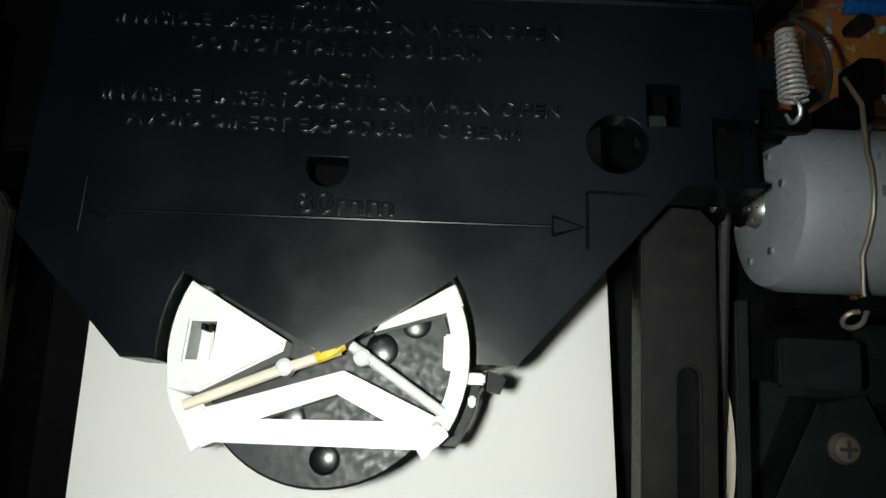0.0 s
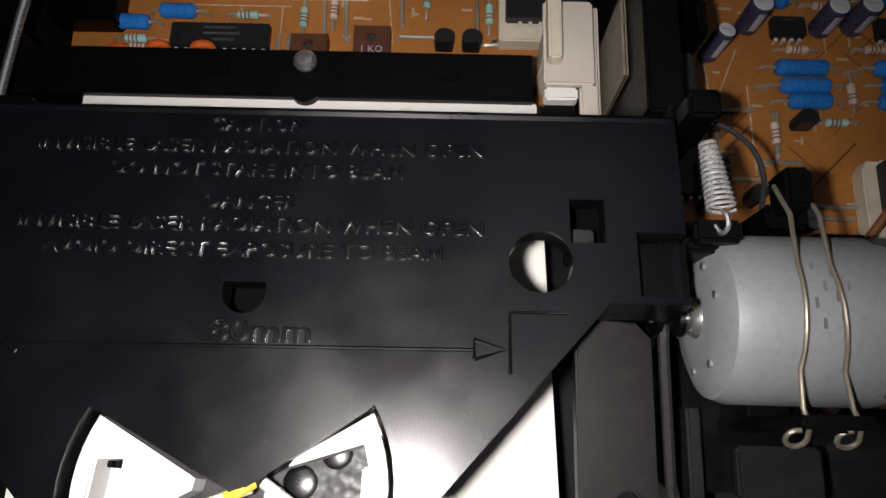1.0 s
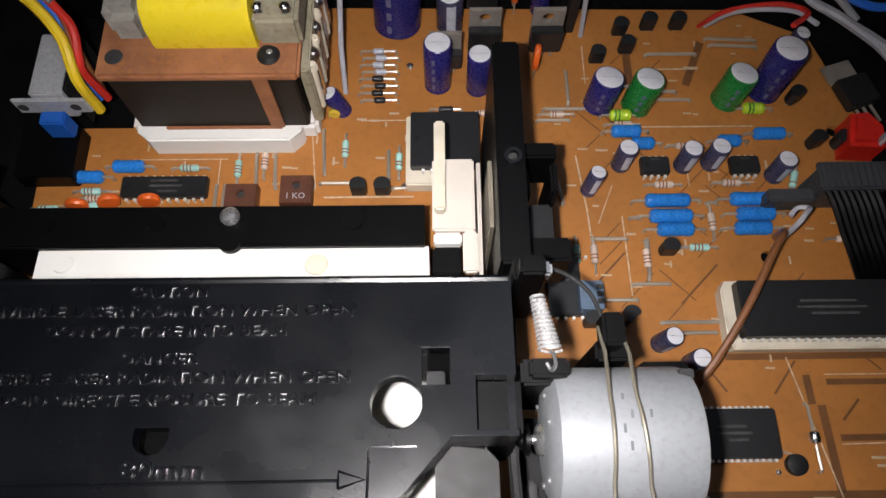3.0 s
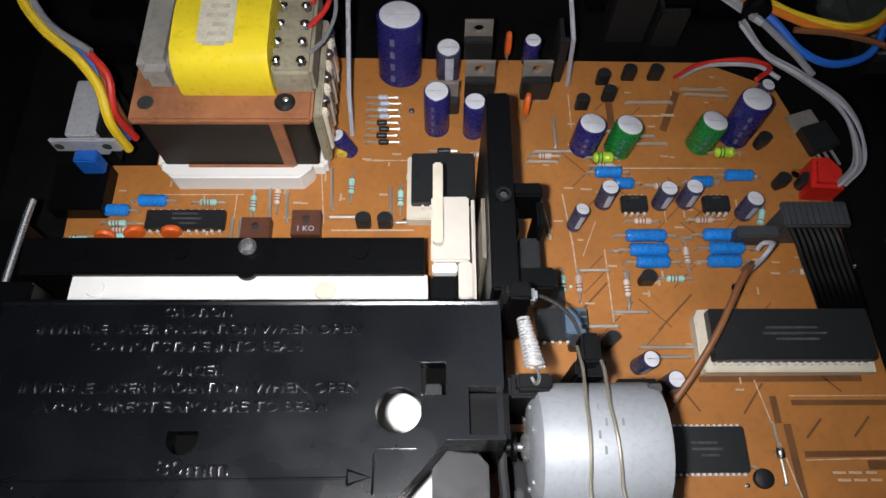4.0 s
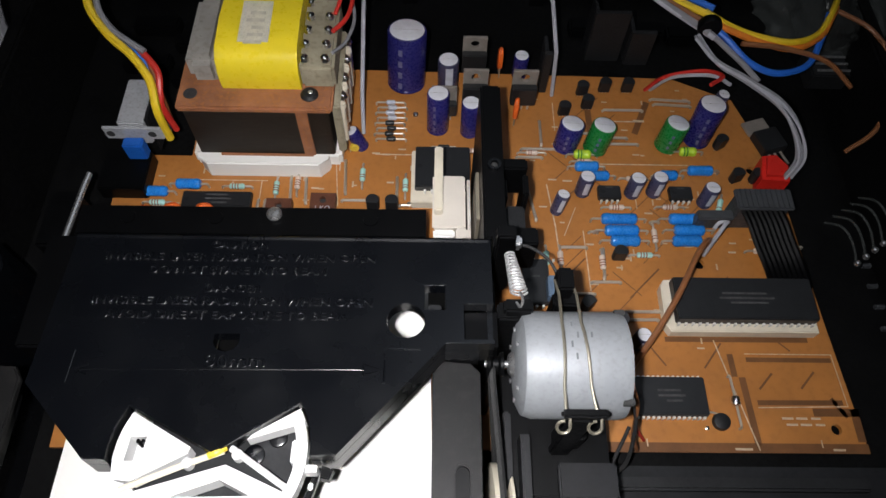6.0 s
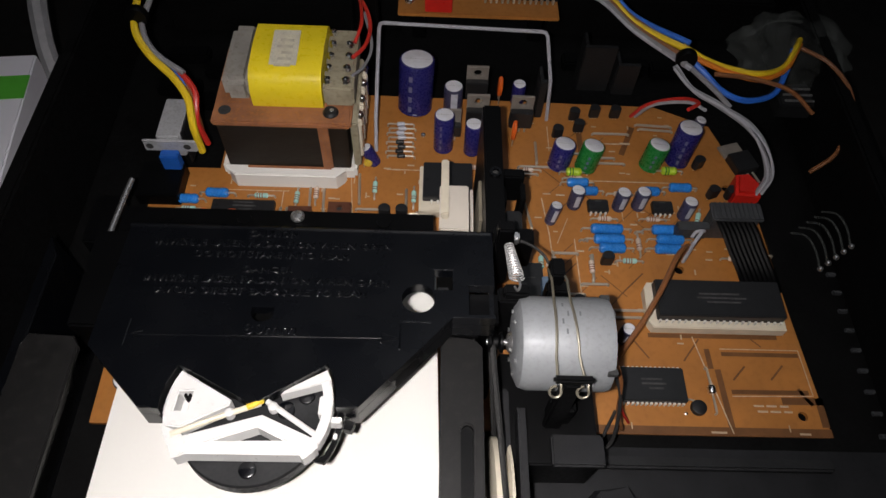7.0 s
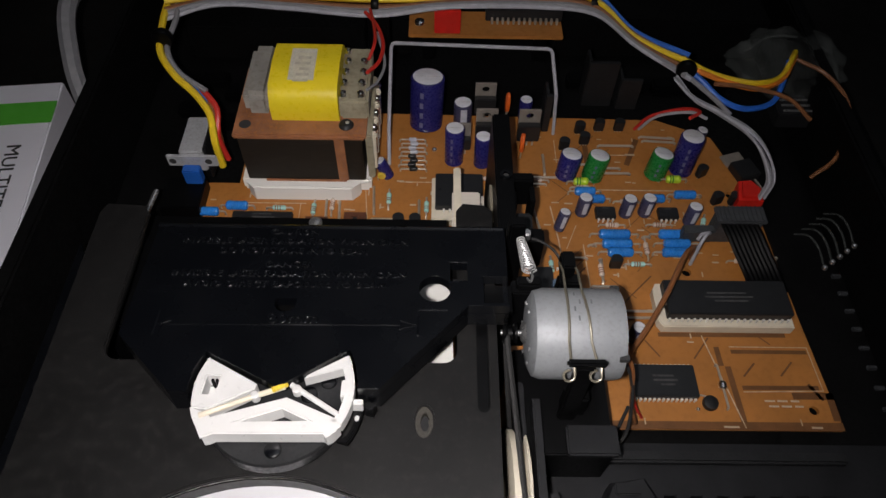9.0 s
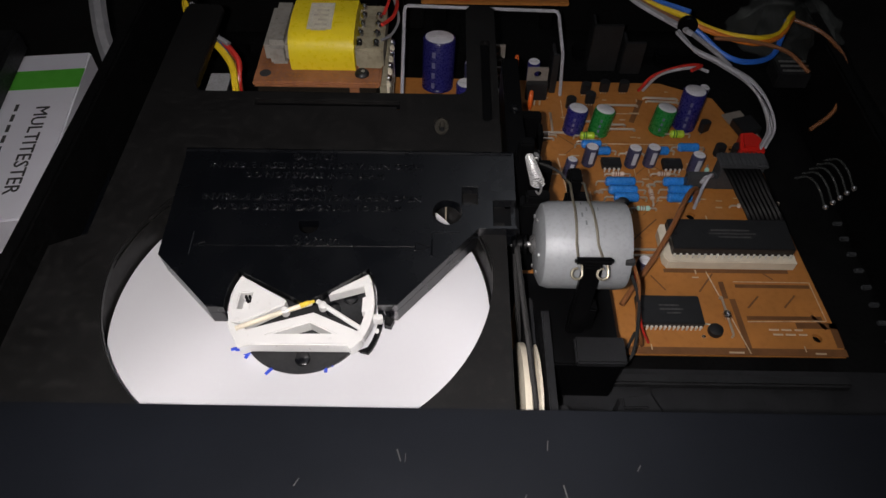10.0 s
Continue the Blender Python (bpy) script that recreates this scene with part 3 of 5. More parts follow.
lathe(bm, [(7, -16.6), (10.5, -16), (11.6, -14), (11.6, -12.4), (12.2, -12), (12.2, -9.1)], seg=44)
part("puck_nose", bm, GLOSS, puck)
for x, y, r in ((-4.5, -9.2, 2.6), (8.2, 1.2, 2.4), (1.2, -14.4, 2.2), (13.0, 5.2, 2.2), (11.2, -9.6, 2.0)):
    bm = bmesh.new()
    lathe(bm, [(r, -4.4), (r * 0.96, -3.7), (r * 0.75, -3.5)], (x, y, 0), seg=18)
    part("puck_stud", bm, GLOSS, puck)
bm = bmesh.new()
prism(bm, [ringy(a, 23) for a in range(-4, -34, -6)] + [(19.3, -12.2), (16.8, -11.6)] + [ringy(a, 21.6) for a in range(-28, 2, 6)], -6, -4.4, bevel=0.3)
stop = part("ring_stop", bm, BLACK, puck)
bm = bmesh.new()
prism(bm, [(23.6, -1.2), (26.2, -2.2), (25.4, -4.4), (23.4, -4.0)], -5.4, -2.6, bevel=0.3)
part("stop_tab", bm, BLACK, stop)
for x, y, w in ((20.0, -2.6, 3.0), (20.9, -5.6, 1.1)):
    bm = bmesh.new()
    box(bm, x, y - 0.8, -4.2, x + w, y + 0.8, -0.6 if w > 2 else -3.6, 0.25)
    part("ring_lug", bm, NYLON, puck)

# ---- sliding tray with the disc ----
LIFT = 8
tray = thing("disc_tray", 0, 0, LIFT, "charcoal plastic sliding disc tray with side arms", "tray")
CX, CY = -6.6, 39.2
bm = bmesh.new()
inner = [(-58, 133)] + arc(-54, 133, 4, 190, 270, 5) + arc(38.6, 133, 4, 270, 350, 5) + [(42.6, 133)]
deck = [(-84, -58), (54, -58), (54.4, 184.5), (52, 187), (45, 187), (42.6, 184.5)] + inner[::-1] + [(-58, 182), (-60, 185), (-72, 185), (-74, 182), (-74, 60), (-84, 55)]
well = []
for a in range(96):
    q = Vector((math.cos(math.pi * a / 48), math.sin(math.pi * a / 48)))
    # the front of the well is covered by a lip: the smaller of two overlapping rounds
    well.append(tuple(Vector((CX, CY + 5)) + q * min(-w * q.y + math.sqrt((w * q.y) ** 2 - w * w + r * r) for w, r in ((5.0, 57.4), (-3.0, 56.2)))))
slot = [(-34, 121.4), (17.2, 121.4), (17.2, 119.8), (18.4, 119.8), (18.4, 124.2), (-34, 124.2)]
oval = [(33.6 + 2.5 * math.cos(a / 8 * math.pi), 111.5 + 4.6 * math.sin(a / 8 * math.pi)) for a in range(16)]
groove = arc(49.9, 160.4, 1.7, 180, 0, 6) + arc(49.9, 116.0, 1.7, 0, -180, 6)
prism(bm, deck, 42.2, 44, holes=[well, slot, oval, groove], bevel=0.4)
part("deck", bm, CHARCOAL, tray)
bm = bmesh.new()
box(bm, 47.0, 112, 40.6, 53.2, 164, 42.0, 0.2)
part("groove_floor", bm, BLACK, tray)
# added strip that stops bright parts below from showing through the slot
bm = bmesh.new()
box(bm, -36, 124.4, 39.8, 20, 125.6, 42.0, 0.2)
part("slot_blind", bm, BLACK, tray)
for a in (41.5, 32.5):
    c, n = math.cos(radians(a)), math.sin(radians(a))
    bm = bmesh.new()
    box(bm, CX + 56.3 * c - 0.25, CY + 56.3 * n - 0.5, 33.6, CX + 56.3 * c + 0.25, CY + 56.3 * n + 0.5, 40.5, 0.1)
    part("rim_rib", bm, DULL, tray, "pale moulded rib on the disc well's rim")
bm = bmesh.new()
lathe(bm, [(57.3, 30.6), (57.3, 42.1), (56.9, 42.1), (56.4, 33.2), (22, 33.0), (21.5, 30.6)], (CX, CY, 0), seg=64, caps=False)
part("recess", bm, CHARCOAL, tray)
bm = bmesh.new()
prism(bm, [(33.6 + 2.4 * math.cos(a / 8 * math.pi), 111.5 + 4.5 * math.sin(a / 8 * math.pi)) for a in range(16)], 41, 43.6, holes=[[(33.8 + 1.2 * math.cos(a / 8 * math.pi), 111.5 + 2.6 * math.sin(a / 8 * math.pi)) for a in range(16)]], bevel=0.3)
part("oval_collar", bm, TAUPE, tray, "dull brown oval collar in the tray deck")
bm = bmesh.new()
box(bm, 30.9, 106, 40.0, 36.5, 117, 40.9, 0.2)
part("collar_floor", bm, SMOKE, tray)
for x in (-66, 48):
    bm = bmesh.new()
    box(bm, x - 4, 104, 33, x + 4, 181, 40.4, 0.4)
    part("runner", bm, BLACK, tray)
bm = bmesh.new()
box(bm, -88, -68, 4, 60, -58.2, 44.2, 1.0)
part("drawer_front", bm, FASCIA, tray)

disc = thing("compact_disc", CX, CY, 43.6, "silver blank disc with blue marker scribbles round the hub", "disc")
bm = bmesh.new()
prism(bm, ring_pts(0, 0, 55.6, 96), 0, 1.1, holes=[ring_pts(0, 0, 14, 40)], bevel=0.2)
part("silver_face", bm, DISC, disc)
bm = bmesh.new()
prism(bm, ring_pts(0, 0, 13.9, 40), 0.1, 1.05, holes=[ring_pts(0, 0, 6.9, 24)], bevel=0.15)
part("hub_ring", bm, HUB, disc)
bm = bmesh.new()
lathe(bm, [(13, 1.1), (12.8, 1.35), (11.8, 1.35), (11.6, 1.1)], seg=40, caps=False)
part("stacking_rim", bm, HUB, disc)
for a in (-136, -103, -66, -32, 60, 90, 120):
    bm = bmesh.new()
    for k in range(7):
        u, v = random.uniform(-1.5, 1.5), random.uniform(-1.8, 1.8)
        sweep(bm, [(u, v, 1.3), (u + random.uniform(-2.4, 2.4), v + random.uniform(-3, 3), 1.2)], 0.5, 5)
    o = part("marker_scribble", bm, MARKER, disc)
    o.matrix_basis = pose(18.4 * MM * math.cos(radians(a)), 18.4 * MM * math.sin(radians(a)), 0, 0, 0, a + 90)


# ---- loading motor, belt and pulley ----
motor = thing("loading_motor", 64, 62.8, 46.3, "grey zinc can motor held by two spring wires", "motor")
bm = bmesh.new()
lathe(bm, [(6, -0.6), (10.5, 0), (12.9, 1.2), (13.7, 3.5), (13.8, 25.5), (13.4, 27), (10, 27.4)], axis="x", seg=48)
part("can", bm, MOTOR, motor)
bm = bmesh.new()
lathe(bm, [(2.2, -2.0), (2.8, -1.6), (3.4, -0.5)], axis="x", seg=24)
part("bearing", bm, STEEL, motor)
bm = bmesh.new()
lathe(bm, [(0.9, -8), (0.9, -1.5)], axis="x", seg=14)
part("shaft", bm, STEEL, motor)
bm = bmesh.new()
lathe(bm, [(3.2, -7.6), (3.0, -6.6), (2.0, -6), (2.0, -4.6), (3.0, -4), (3.2, -3.2)], axis="x", seg=24)
part("motor_pulley", bm, BLACK, motor)
for a in (30, 75, 150, 200, 260, 320):
    bm = bmesh.new()
    lathe(bm, [(0.7, -0.9), (0.5, -0.1)], (0.2, 9.0 * math.cos(radians(a)), 9.0 * math.sin(radians(a))), axis="x", seg=10)
    part("crimp_dot", bm, STEEL, motor)
for a in (35, 150, 270):
    bm = bmesh.new()
    y, z = 13.5 * math.cos(radians(a)), 13.5 * math.sin(radians(a))
    box(bm, 24.8, y - 0.9, z - 0.9, 27.6, y + 0.9, z + 0.9, 0.2)
    part("can_notch", bm, INK_AND_SHADE, motor)
for k, (u, v) in enumerate(((12, 0.5), (13.6, 3), (12.4, 6), (15.2, 1.5), (15.0, 5), (17, 3), (13, -2.5), (15.6, -1.4))):
    z = math.sqrt(13.8 ** 2 - v * v)
    bm = bmesh.new()
    box(bm, u, v - 0.8, z - 0.05, u + 0.5, v + 0.8, z + 0.07)
    part("stamped_mark", bm, STAMP, motor)

for x, lean in ((74.4, -0.3), (79.8, 2.2)):
    wire = thing("spring_clip_wire", x - 0.3, 61.4, 2.2, "bent yellowed spring wire strapped over the motor", "spring clip", "motor spring clips")
    bm = bmesh.new()
    pts = [(-lean * 0.5, 21.5, 52.6), (-lean * 0.4, 15.5, 56.8)]
    for g in range(25, -41, -13):
        pts.append((-lean * 0.01 * g, 1.6 + 14.4 * math.sin(radians(g)), 44.5 + 14.4 * math.cos(radians(g))))
    pts += [(lean * 0.7, -13.0, 55.4), (lean * 0.8 + 0.9, -15.4, 55.0)]
    for g in range(80, -221, -30):
        u, v = 1.6 * math.cos(radians(g - 60)), 1.6 * math.sin(radians(g - 60))
        pts.append((lean * 0.8 - 0.6 + u, -17.2 + v * 0.72, 53.8 + v * 0.68))
    sweep(bm, pts, 0.4, 8)
    part("wire", bm, BRASSWIRE, wire)

cradle = thing("motor_cradle", 80, 60, 0, "black plastic motor cradle with clip hooks", "motor mount")
for nm, b in (("cradle_base", (-18, -26, 0.2, 12, 10, 22)), ("cradle_wall", (-18, -26, 22.2, -15.5, -4, 27)), ("cradle_step", (-3, -27, 22.2, 13, -17.4, 25)), ("front_post", (-4.0, -13.4, 22.2, 3.6, -8.5, 34)), ("hook_bar", (-7.6, -14.6, 58.2, 3.4, -12.6, 60.4)), ("hook_web", (-5.0, -15.0, 22.2, 0.6, -12.4, 58.0)),
              ("rear_post", (-6, 17, 0.2, 1, 21, 52)), ("rear_hook", (-5.6, 18.6, 52.2, -1.4, 25, 58.6)), ("rear_rib", (4.4, 15, 0.2, 14, 18, 46))):
    bm = bmesh.new()
    box(bm, *b, 0.6)
    part(nm, bm, SHELF if nm in ("cradle_step", "cradle_wall") else BLACK, cradle)
pulley = thing("drive_pulley", 58, 21, 10, "large cream plastic drive pulley with a groove", "pulley")
bm = bmesh.new()
lathe(bm, [(4, -1.0), (10, -1), (10, 0.2), (22.5, 0.6), (24, 1.2), (24, 3.0), (22, 3.8), (22, 4.8), (24, 5.6), (24, 6.4), (22.5, 6.8), (4, 6.8)], axis="x", seg=56)
part("wheel", bm, CREAM, pulley)
bm = bmesh.new()
lathe(bm, [(3.4, -4), (3.4, 9)], axis="x", seg=20)
part("hub", bm, CREAM, pulley)
belt = thing("drive_belt", 62.3, 0, 0, "thin black rubber belt from motor to drive pulley", "belt")
bm = bmesh.new()
big = [(21 + 23 * math.cos(radians(a)), 10 + 23 * math.sin(radians(a))) for a in range(105, 331, 15)]
small = [(60.5 + 2.8 * math.cos(radians(a)), 44.5 + 2.8 * math.sin(radians(a))) for a in range(-50, 126, 25)]
loop = [(0, y, z) for y, z in big + small]
loop2 = [(-4.5 if y > 55 else 0, y, z) for _, y, z in loop]
sweep(bm, loop2 + [loop2[0]], 0.9, 6)
part("belt_loop", bm, RUBBER, belt)
frame_bm = bmesh.new()
prism(frame_bm, [(66.5, 2), (69, 2), (69, 49), (66.5, 49)], 0, 30, bevel=0.5)
side = thing("mechanism_side_frame", 0, 0, 0, "black plastic side frame beside the drive pulley", "side frame")
part("side_plate", frame_bm, SHELF, side)
# the plate from x 44 to 57 is added, to darken the view through the arm's hole
for nm, b, mt in (("inner_plate", (57.6, 62, 0.2, 60, 100, 40), BLACK), ("spindle", (69.2, 22, 6, 76, 26, 10), SMOKE), ("floor_plate", (44, 2, 0.2, 57.2, 100, 6), BLACK), ("lower_rail", (57.4, 4, 0.2, 58.0, 60, 8), BLACK)):
    bm = bmesh.new()
    box(bm, *b, 0.4)
    part(nm, bm, mt, side)

# ---- tall rear guide wall with its bracket, and the white lever ----
guide = thing("guide_wall", 58.5, 124, 0, "tall black plastic guide wall with a side bracket", "guide wall")
for nm, b, mt in (("wall_plate", (-2.0, -26, 0.2, 4.4, 30, 50), BLACK), ("lining_strip", (-3.2, -14, 6, -2.2, 4, 40), DULL), ("lining_strip", (-5.0, -20, 4, -4.0, 12, 24), IVORY),
                  ("bracket_top", (4.6, 2, 30, 12.5, 6, 44), BLACK), ("bracket_cheek", (11, -6, 20, 12.8, 1.8, 42), BLACK), ("bracket_plate", (6, -16, 14, 12, -6.2, 36), SMOKE), ("bracket_shelf", (4.6, -22, 24, 15, -16.2, 40), BLACK),
                  ("bracket_rib", (5, -6, 12, 6.5, 1.6, 40), BLACK), ("hinge_block", (0.0, -32, 30, 6, -26.4, 56), BLACK), ("hinge_pin", (4, -30, 50, 8, -27, 54), STEEL)):
    bm = bmesh.new()
    box(bm, *b, 0.6)
    part(nm, bm, mt, guide)
bm = bmesh.new()
lathe(bm, [(2.0, 50.1), (2.0, 51), (1.2, 51), (1.2, 50.2)], (1.6, -1.2, 0), seg=18, caps=False)
part("screw_eye", bm, GLOSS, guide)
# solid dark disc, coloured as the shaded inside of the eye
bm = bmesh.new()
lathe(bm, [(1.1, 50.1), (0.9, 50.3)], (1.6, -1.2, 0), seg=14)
part("eye_hole", bm, INK_AND_SHADE, guide)
lever = thing("white_lever", 47.5, 124, 0, "yellowed white plastic lever beside the guide wall", "lever")
for nm, b, mt in (("lever_blade", (-5.5, -9, 25, 5.2, 11, 27), IVORY), ("lever_side", (2.0, -20, 25, 5.8, -9.1, 27), IVORY), ("lever_stem", (-5.0, -5, 27.2, -2.2, 20, 31), CREAM), ("lever_step", (-5.2, -12, 22, 1.8, -9.1, 26), WHITE), ("latch", (-5.5, -19.5, 12, 1.6, -12.2, 24), BLACK),
                  ("lever_leg", (-4.5, 2, 0.2, 4.5, 9, 24.8), CREAM)):
    bm = bmesh.new()
    box(bm, *b, 0.5)
    part(nm, bm, mt, lever)
spring = thing("coil_spring", 62, 87.6, 60.4, "bright steel tension coil spring", "spring")
bm = bmesh.new()
helix = []
for i in range(13 * 12 + 1):
    a, s = 2 * math.pi * i / 12, i / (13 * 12)
    helix.append(((1.2 + 0.9 * s) * math.cos(a) + 2.2 * s, -10 * s, (1.2 + 0.9 * s) * math.sin(a) - 2 * s))
sweep(bm, helix, 0.3, 5)
part("coil", bm, SPRINGWIRE, spring)
bm = bmesh.new()
sweep(bm, curve_pts([(2.2, -10, -2), (2.8, -11, -1.6), (3.0, -12.6, -2), (2.4, -13.4, -3.2), (1.6, -12, -3.6)]), 0.4, 6)
part("hook", bm, STEEL, spring)
arm = thing("spring_arm_bracket", 60, 76, 0, "black bracket holding the coil spring", "bracket")
for nm, b in (("stalk", (-1.0, -4, 20, 6.5, 1, 54)), ("crossarm", (0.5, -3, 51, 8, 0.6, 57)), ("hinge_lug", (-1, 15.5, 30, 4, 19.5, 62))):
    bm = bmesh.new()
    box(bm, *b, 0.6)
    part(nm, bm, BLACK, arm)


# ---- electronic components ----
def pin_row(n, pitch, y, parent, z0=0.0, z1=2.2):
    bm = bmesh.new()
    box(bm, -0.3, -0.3, z0, 0.3, 0.1, z1, 0.08)
    box(bm, -0.42, -0.4, z1 - 0.9, 0.42, 0.5, z1 + 0.02, 0.1)
    me = made(bm, "pin", PINMETAL)
    for i in range(n):
        x = (i - (n - 1) / 2) * pitch
        piece("pin", me, parent, x, y, 0)
        piece("pin", me, parent, x, -y, 0, 180)


def chip(x, y, n, pitch, length, width, label, rz=0, z=0.0, h=3.6, marks=3):
    t = thing("integrated_circuit", x, y, z, label, "chip", "chips on the board", rz=rz)
    bm = bmesh.new()
    box(bm, -length / 2, -width / 2, 0.9, length / 2, width / 2, h, 0.35)
    part("body", bm, ICBODY, t)
    pin_row(n // 2, pitch, -(width / 2 + 0.35), t)
    bm = bmesh.new()
    lathe(bm, [(0.9, h + 0.005), (0.8, h + 0.03)], (-length / 2 + 1.8, 0, 0), seg=12)
    part("index_dot", bm, SMOKE, t)
    for k in range(marks):
        bm = bmesh.new()
        w = length * (0.16 + 0.05 * (k % 2))
        box(bm, -w + k * 1.2, 1.4 - k * 1.7, h + 0.005, w, 2.1 - k * 1.7, h + 0.03)
        part("marking_bar", bm, GREYINK, t)
    return t


def electrolytic(x, y, r, h, sleeve, label, lean=(0, 0)):
    t = thing("electrolytic_capacitor", x, y, 0, label, "capacitor", "upright capacitors", rx=lean[0], ry=lean[1])
    bm = bmesh.new()
    lathe(bm, [(r * 0.9, 0.3), (r, 0.9), (r, 1.6), (r * 0.965, 2.0), (r, 2.4), (r, h - 0.7), (r * 0.96, h - 0.2), (r * 0.9, h)], seg=28)
    part("sleeve", bm, sleeve, t)
    bm = bmesh.new()
    lathe(bm, [(r * 0.88, h + 0.01), (r * 0.84, h + 0.12), (r * 0.1, h + 0.08)], seg=24)
    top = part("can_top", bm, CANTOP, t, "dull aluminium top")
    bm = bmesh.new()
    box(bm, -r * 0.72, -0.12, h + 0.09, r * 0.72, 0.12, h + 0.16)
    part("score_line", bm, STEEL, top)
    if sleeve is SLATE:
        bm = bmesh.new()
        vs = []
        for hh in (2.6, h - 1.2):
            vs.append([bm.verts.new(((r + 0.06) * math.cos(radians(a)), (r + 0.06) * math.sin(radians(a)), hh)) for a in range(255, 296, 8)])
        for i in range(len(vs[0]) - 1):
            bm.faces.new((vs[0][i], vs[0][i + 1], vs[1][i + 1], vs[1][i]))
        part("stripe", bm, STRIPE, t)
    elif r > 4:
        # printed dashes down the sleeve
        for k in range(4 if h > 15 else 3):
            bm = bmesh.new()
            z0 = 3.2 + k * (h - 5) / (4 if h > 15 else 3)
            rows = [[bm.verts.new(((r + 0.05) * math.cos(radians(a)), (r + 0.05) * math.sin(radians(a)), zz)) for a in (246, 252, 258)] for zz in (z0, z0 + h * 0.11)]
            for i in range(2):
                bm.faces.new((rows[0][i], rows[0][i + 1], rows[1][i + 1], rows[1][i]))
            part("printed_dash", bm, SLEEVEINK, t)
    for dx in (-1, 1):
        bm = bmesh.new()
        sweep(bm, [(dx * r * 0.4, 0, -0.5), (dx * r * 0.4, 0, 0.9)], 0.3, 6)
        part("lead", bm, TIN, t)
    return t


def axial(x, y, length, r, material, label, category, rz=0, span=None, bands=0, group="", z=None, band_mat=None):
    t = thing(category.replace(" ", "_"), x, y, 0, label, category, group, rz=rz)
    z = r + 0.3 if z is None else z
    span = span or length + 6
    bm = bmesh.new()
    n = 7
    prof = [(r * 0.5, -length / 2), (r * 0.9, -length / 2 + r * 0.25), (r * 1.04, -length / 2 + r * 0.8), (r * 0.97, -length / 4), (r * 0.97, length / 4), (r * 1.04, length / 2 - r * 0.8), (r * 0.9, length / 2 - r * 0.25), (r * 0.5, length / 2)]
    lathe(bm, prof, (0, 0, z), axis="x", seg=18)
    body = part("body", bm, material, t)
    for s in (-1, 1):
        bm = bmesh.new()
        sweep(bm, [(s * length * 0.48, 0, z), (s * (span / 2 - 0.5), 0, z), (s * span / 2, 0, z - 0.5), (s * span / 2, 0, -0.3)], 0.42, 7)
        part("lead", bm, TIN, t)
    for k in range(bands):
        bm = bmesh.new()
        u = -length * 0.3 + k * length * 0.18
        lathe(bm, [(r * 1.05, u), (r * 1.05, u + length * 0.07)], (0, 0, z), axis="x", seg=16, caps=False)
        part("colour_band", bm, band_mat or BAND, body)
    return t


def jumper(x0, y0, x1, y1, h=1.0, r=0.58):
    d = math.hypot(x1 - x0, y1 - y0)
    t = thing("jumper_wire", (x0 + x1) / 2, (y0 + y1) / 2, 0, "bare tinned jumper wire on the board", "jumper wire", "jumper wires", rz=math.degrees(math.atan2(y1 - y0, x1 - x0)))
    bm = bmesh.new()
    sweep(bm, [(-d / 2, 0, -0.3), (-d / 2, 0, h - 0.4), (-d / 2 + 0.5, 0, h), (d / 2 - 0.5, 0, h), (d / 2, 0, h - 0.4), (d / 2, 0, -0.3)], r, 7)
    part("wire", bm, TIN, t)
    return t


def to92(x, y, rz=0, h=5.2, lean=0):
    t = thing("small_transistor", x, y, 0, "small black half-round transistor", "transistor", "small transistors", rz=rz, rx=lean)
    bm = bmesh.new()
    prism(bm, arc(0, 0, 2.4, -35, 215, 12), 1.8, 1.8 + h, bevel=0.3)
    part("body", bm, ICBODY, t)
    for k in (-1.2, 0, 1.2):
        bm = bmesh.new()
        sweep(bm, [(k, 0, -0.3), (k, 0, 2.0)], 0.25, 6)
        part("leg", bm, TIN, t)
    return t


def to220(x, y, rz=0, h=14.0, sink=True):
    t = thing("power_transistor", x, y, 0, "upright power transistor with bare metal tab", "transistor", "power transistors", rz=rz)
    bm = bmesh.new()
    prism(bm, [(-4.8, 4), (4.8, 4), (4.8, h + 6), (-4.8, h + 6)], 0, 1.2, holes=[ring_pts(0, h + 2.6, 1.8, 16)], bevel=0.15)
    tab = part("tab", bm, DULLTAB, t)
    tab.matrix_basis = pose(0, 0, 0, 90, 0, 0)
    bm = bmesh.new()
    box(bm, -4.9, -4.4, 4, 4.9, -1.25, h - 0.5, 0.4)
    part("body", bm, ICBODY, t)
    for k in (-2.5, 0, 2.5):
        bm = bmesh.new()
        box(bm, k - 0.4, -2.6, -0.4, k + 0.4, -2.1, 4.2)
        part("leg", bm, TIN, t)
    return t


def ceramic(x, y, rz, material, label, r=3.2, z=3.8, tall=1.0):
    t = thing("ceramic_capacitor", x, y, 0, label, "capacitor", "ceramic capacitors", rz=rz)
    bm = bmesh.new()
    lathe(bm, [(r * 0.5, -1.1), (r * 0.9, -0.9), (r, -0.3), (r, 0.3), (r * 0.9, 0.9), (r * 0.5, 1.1)], axis="y", seg=20)
    for v in bm.verts:
        v.co = Vector((v.co.x, v.co.y, v.co.z * tall + z))
    part("disc", bm, material, t)
    for k in (-1.8, 1.8):
        bm = bmesh.new()
        sweep(bm, [(k, 0, -0.3), (k, 0, z - r * 0.5)], 0.28, 6)
        part("lead", bm, TIN, t)
    return t


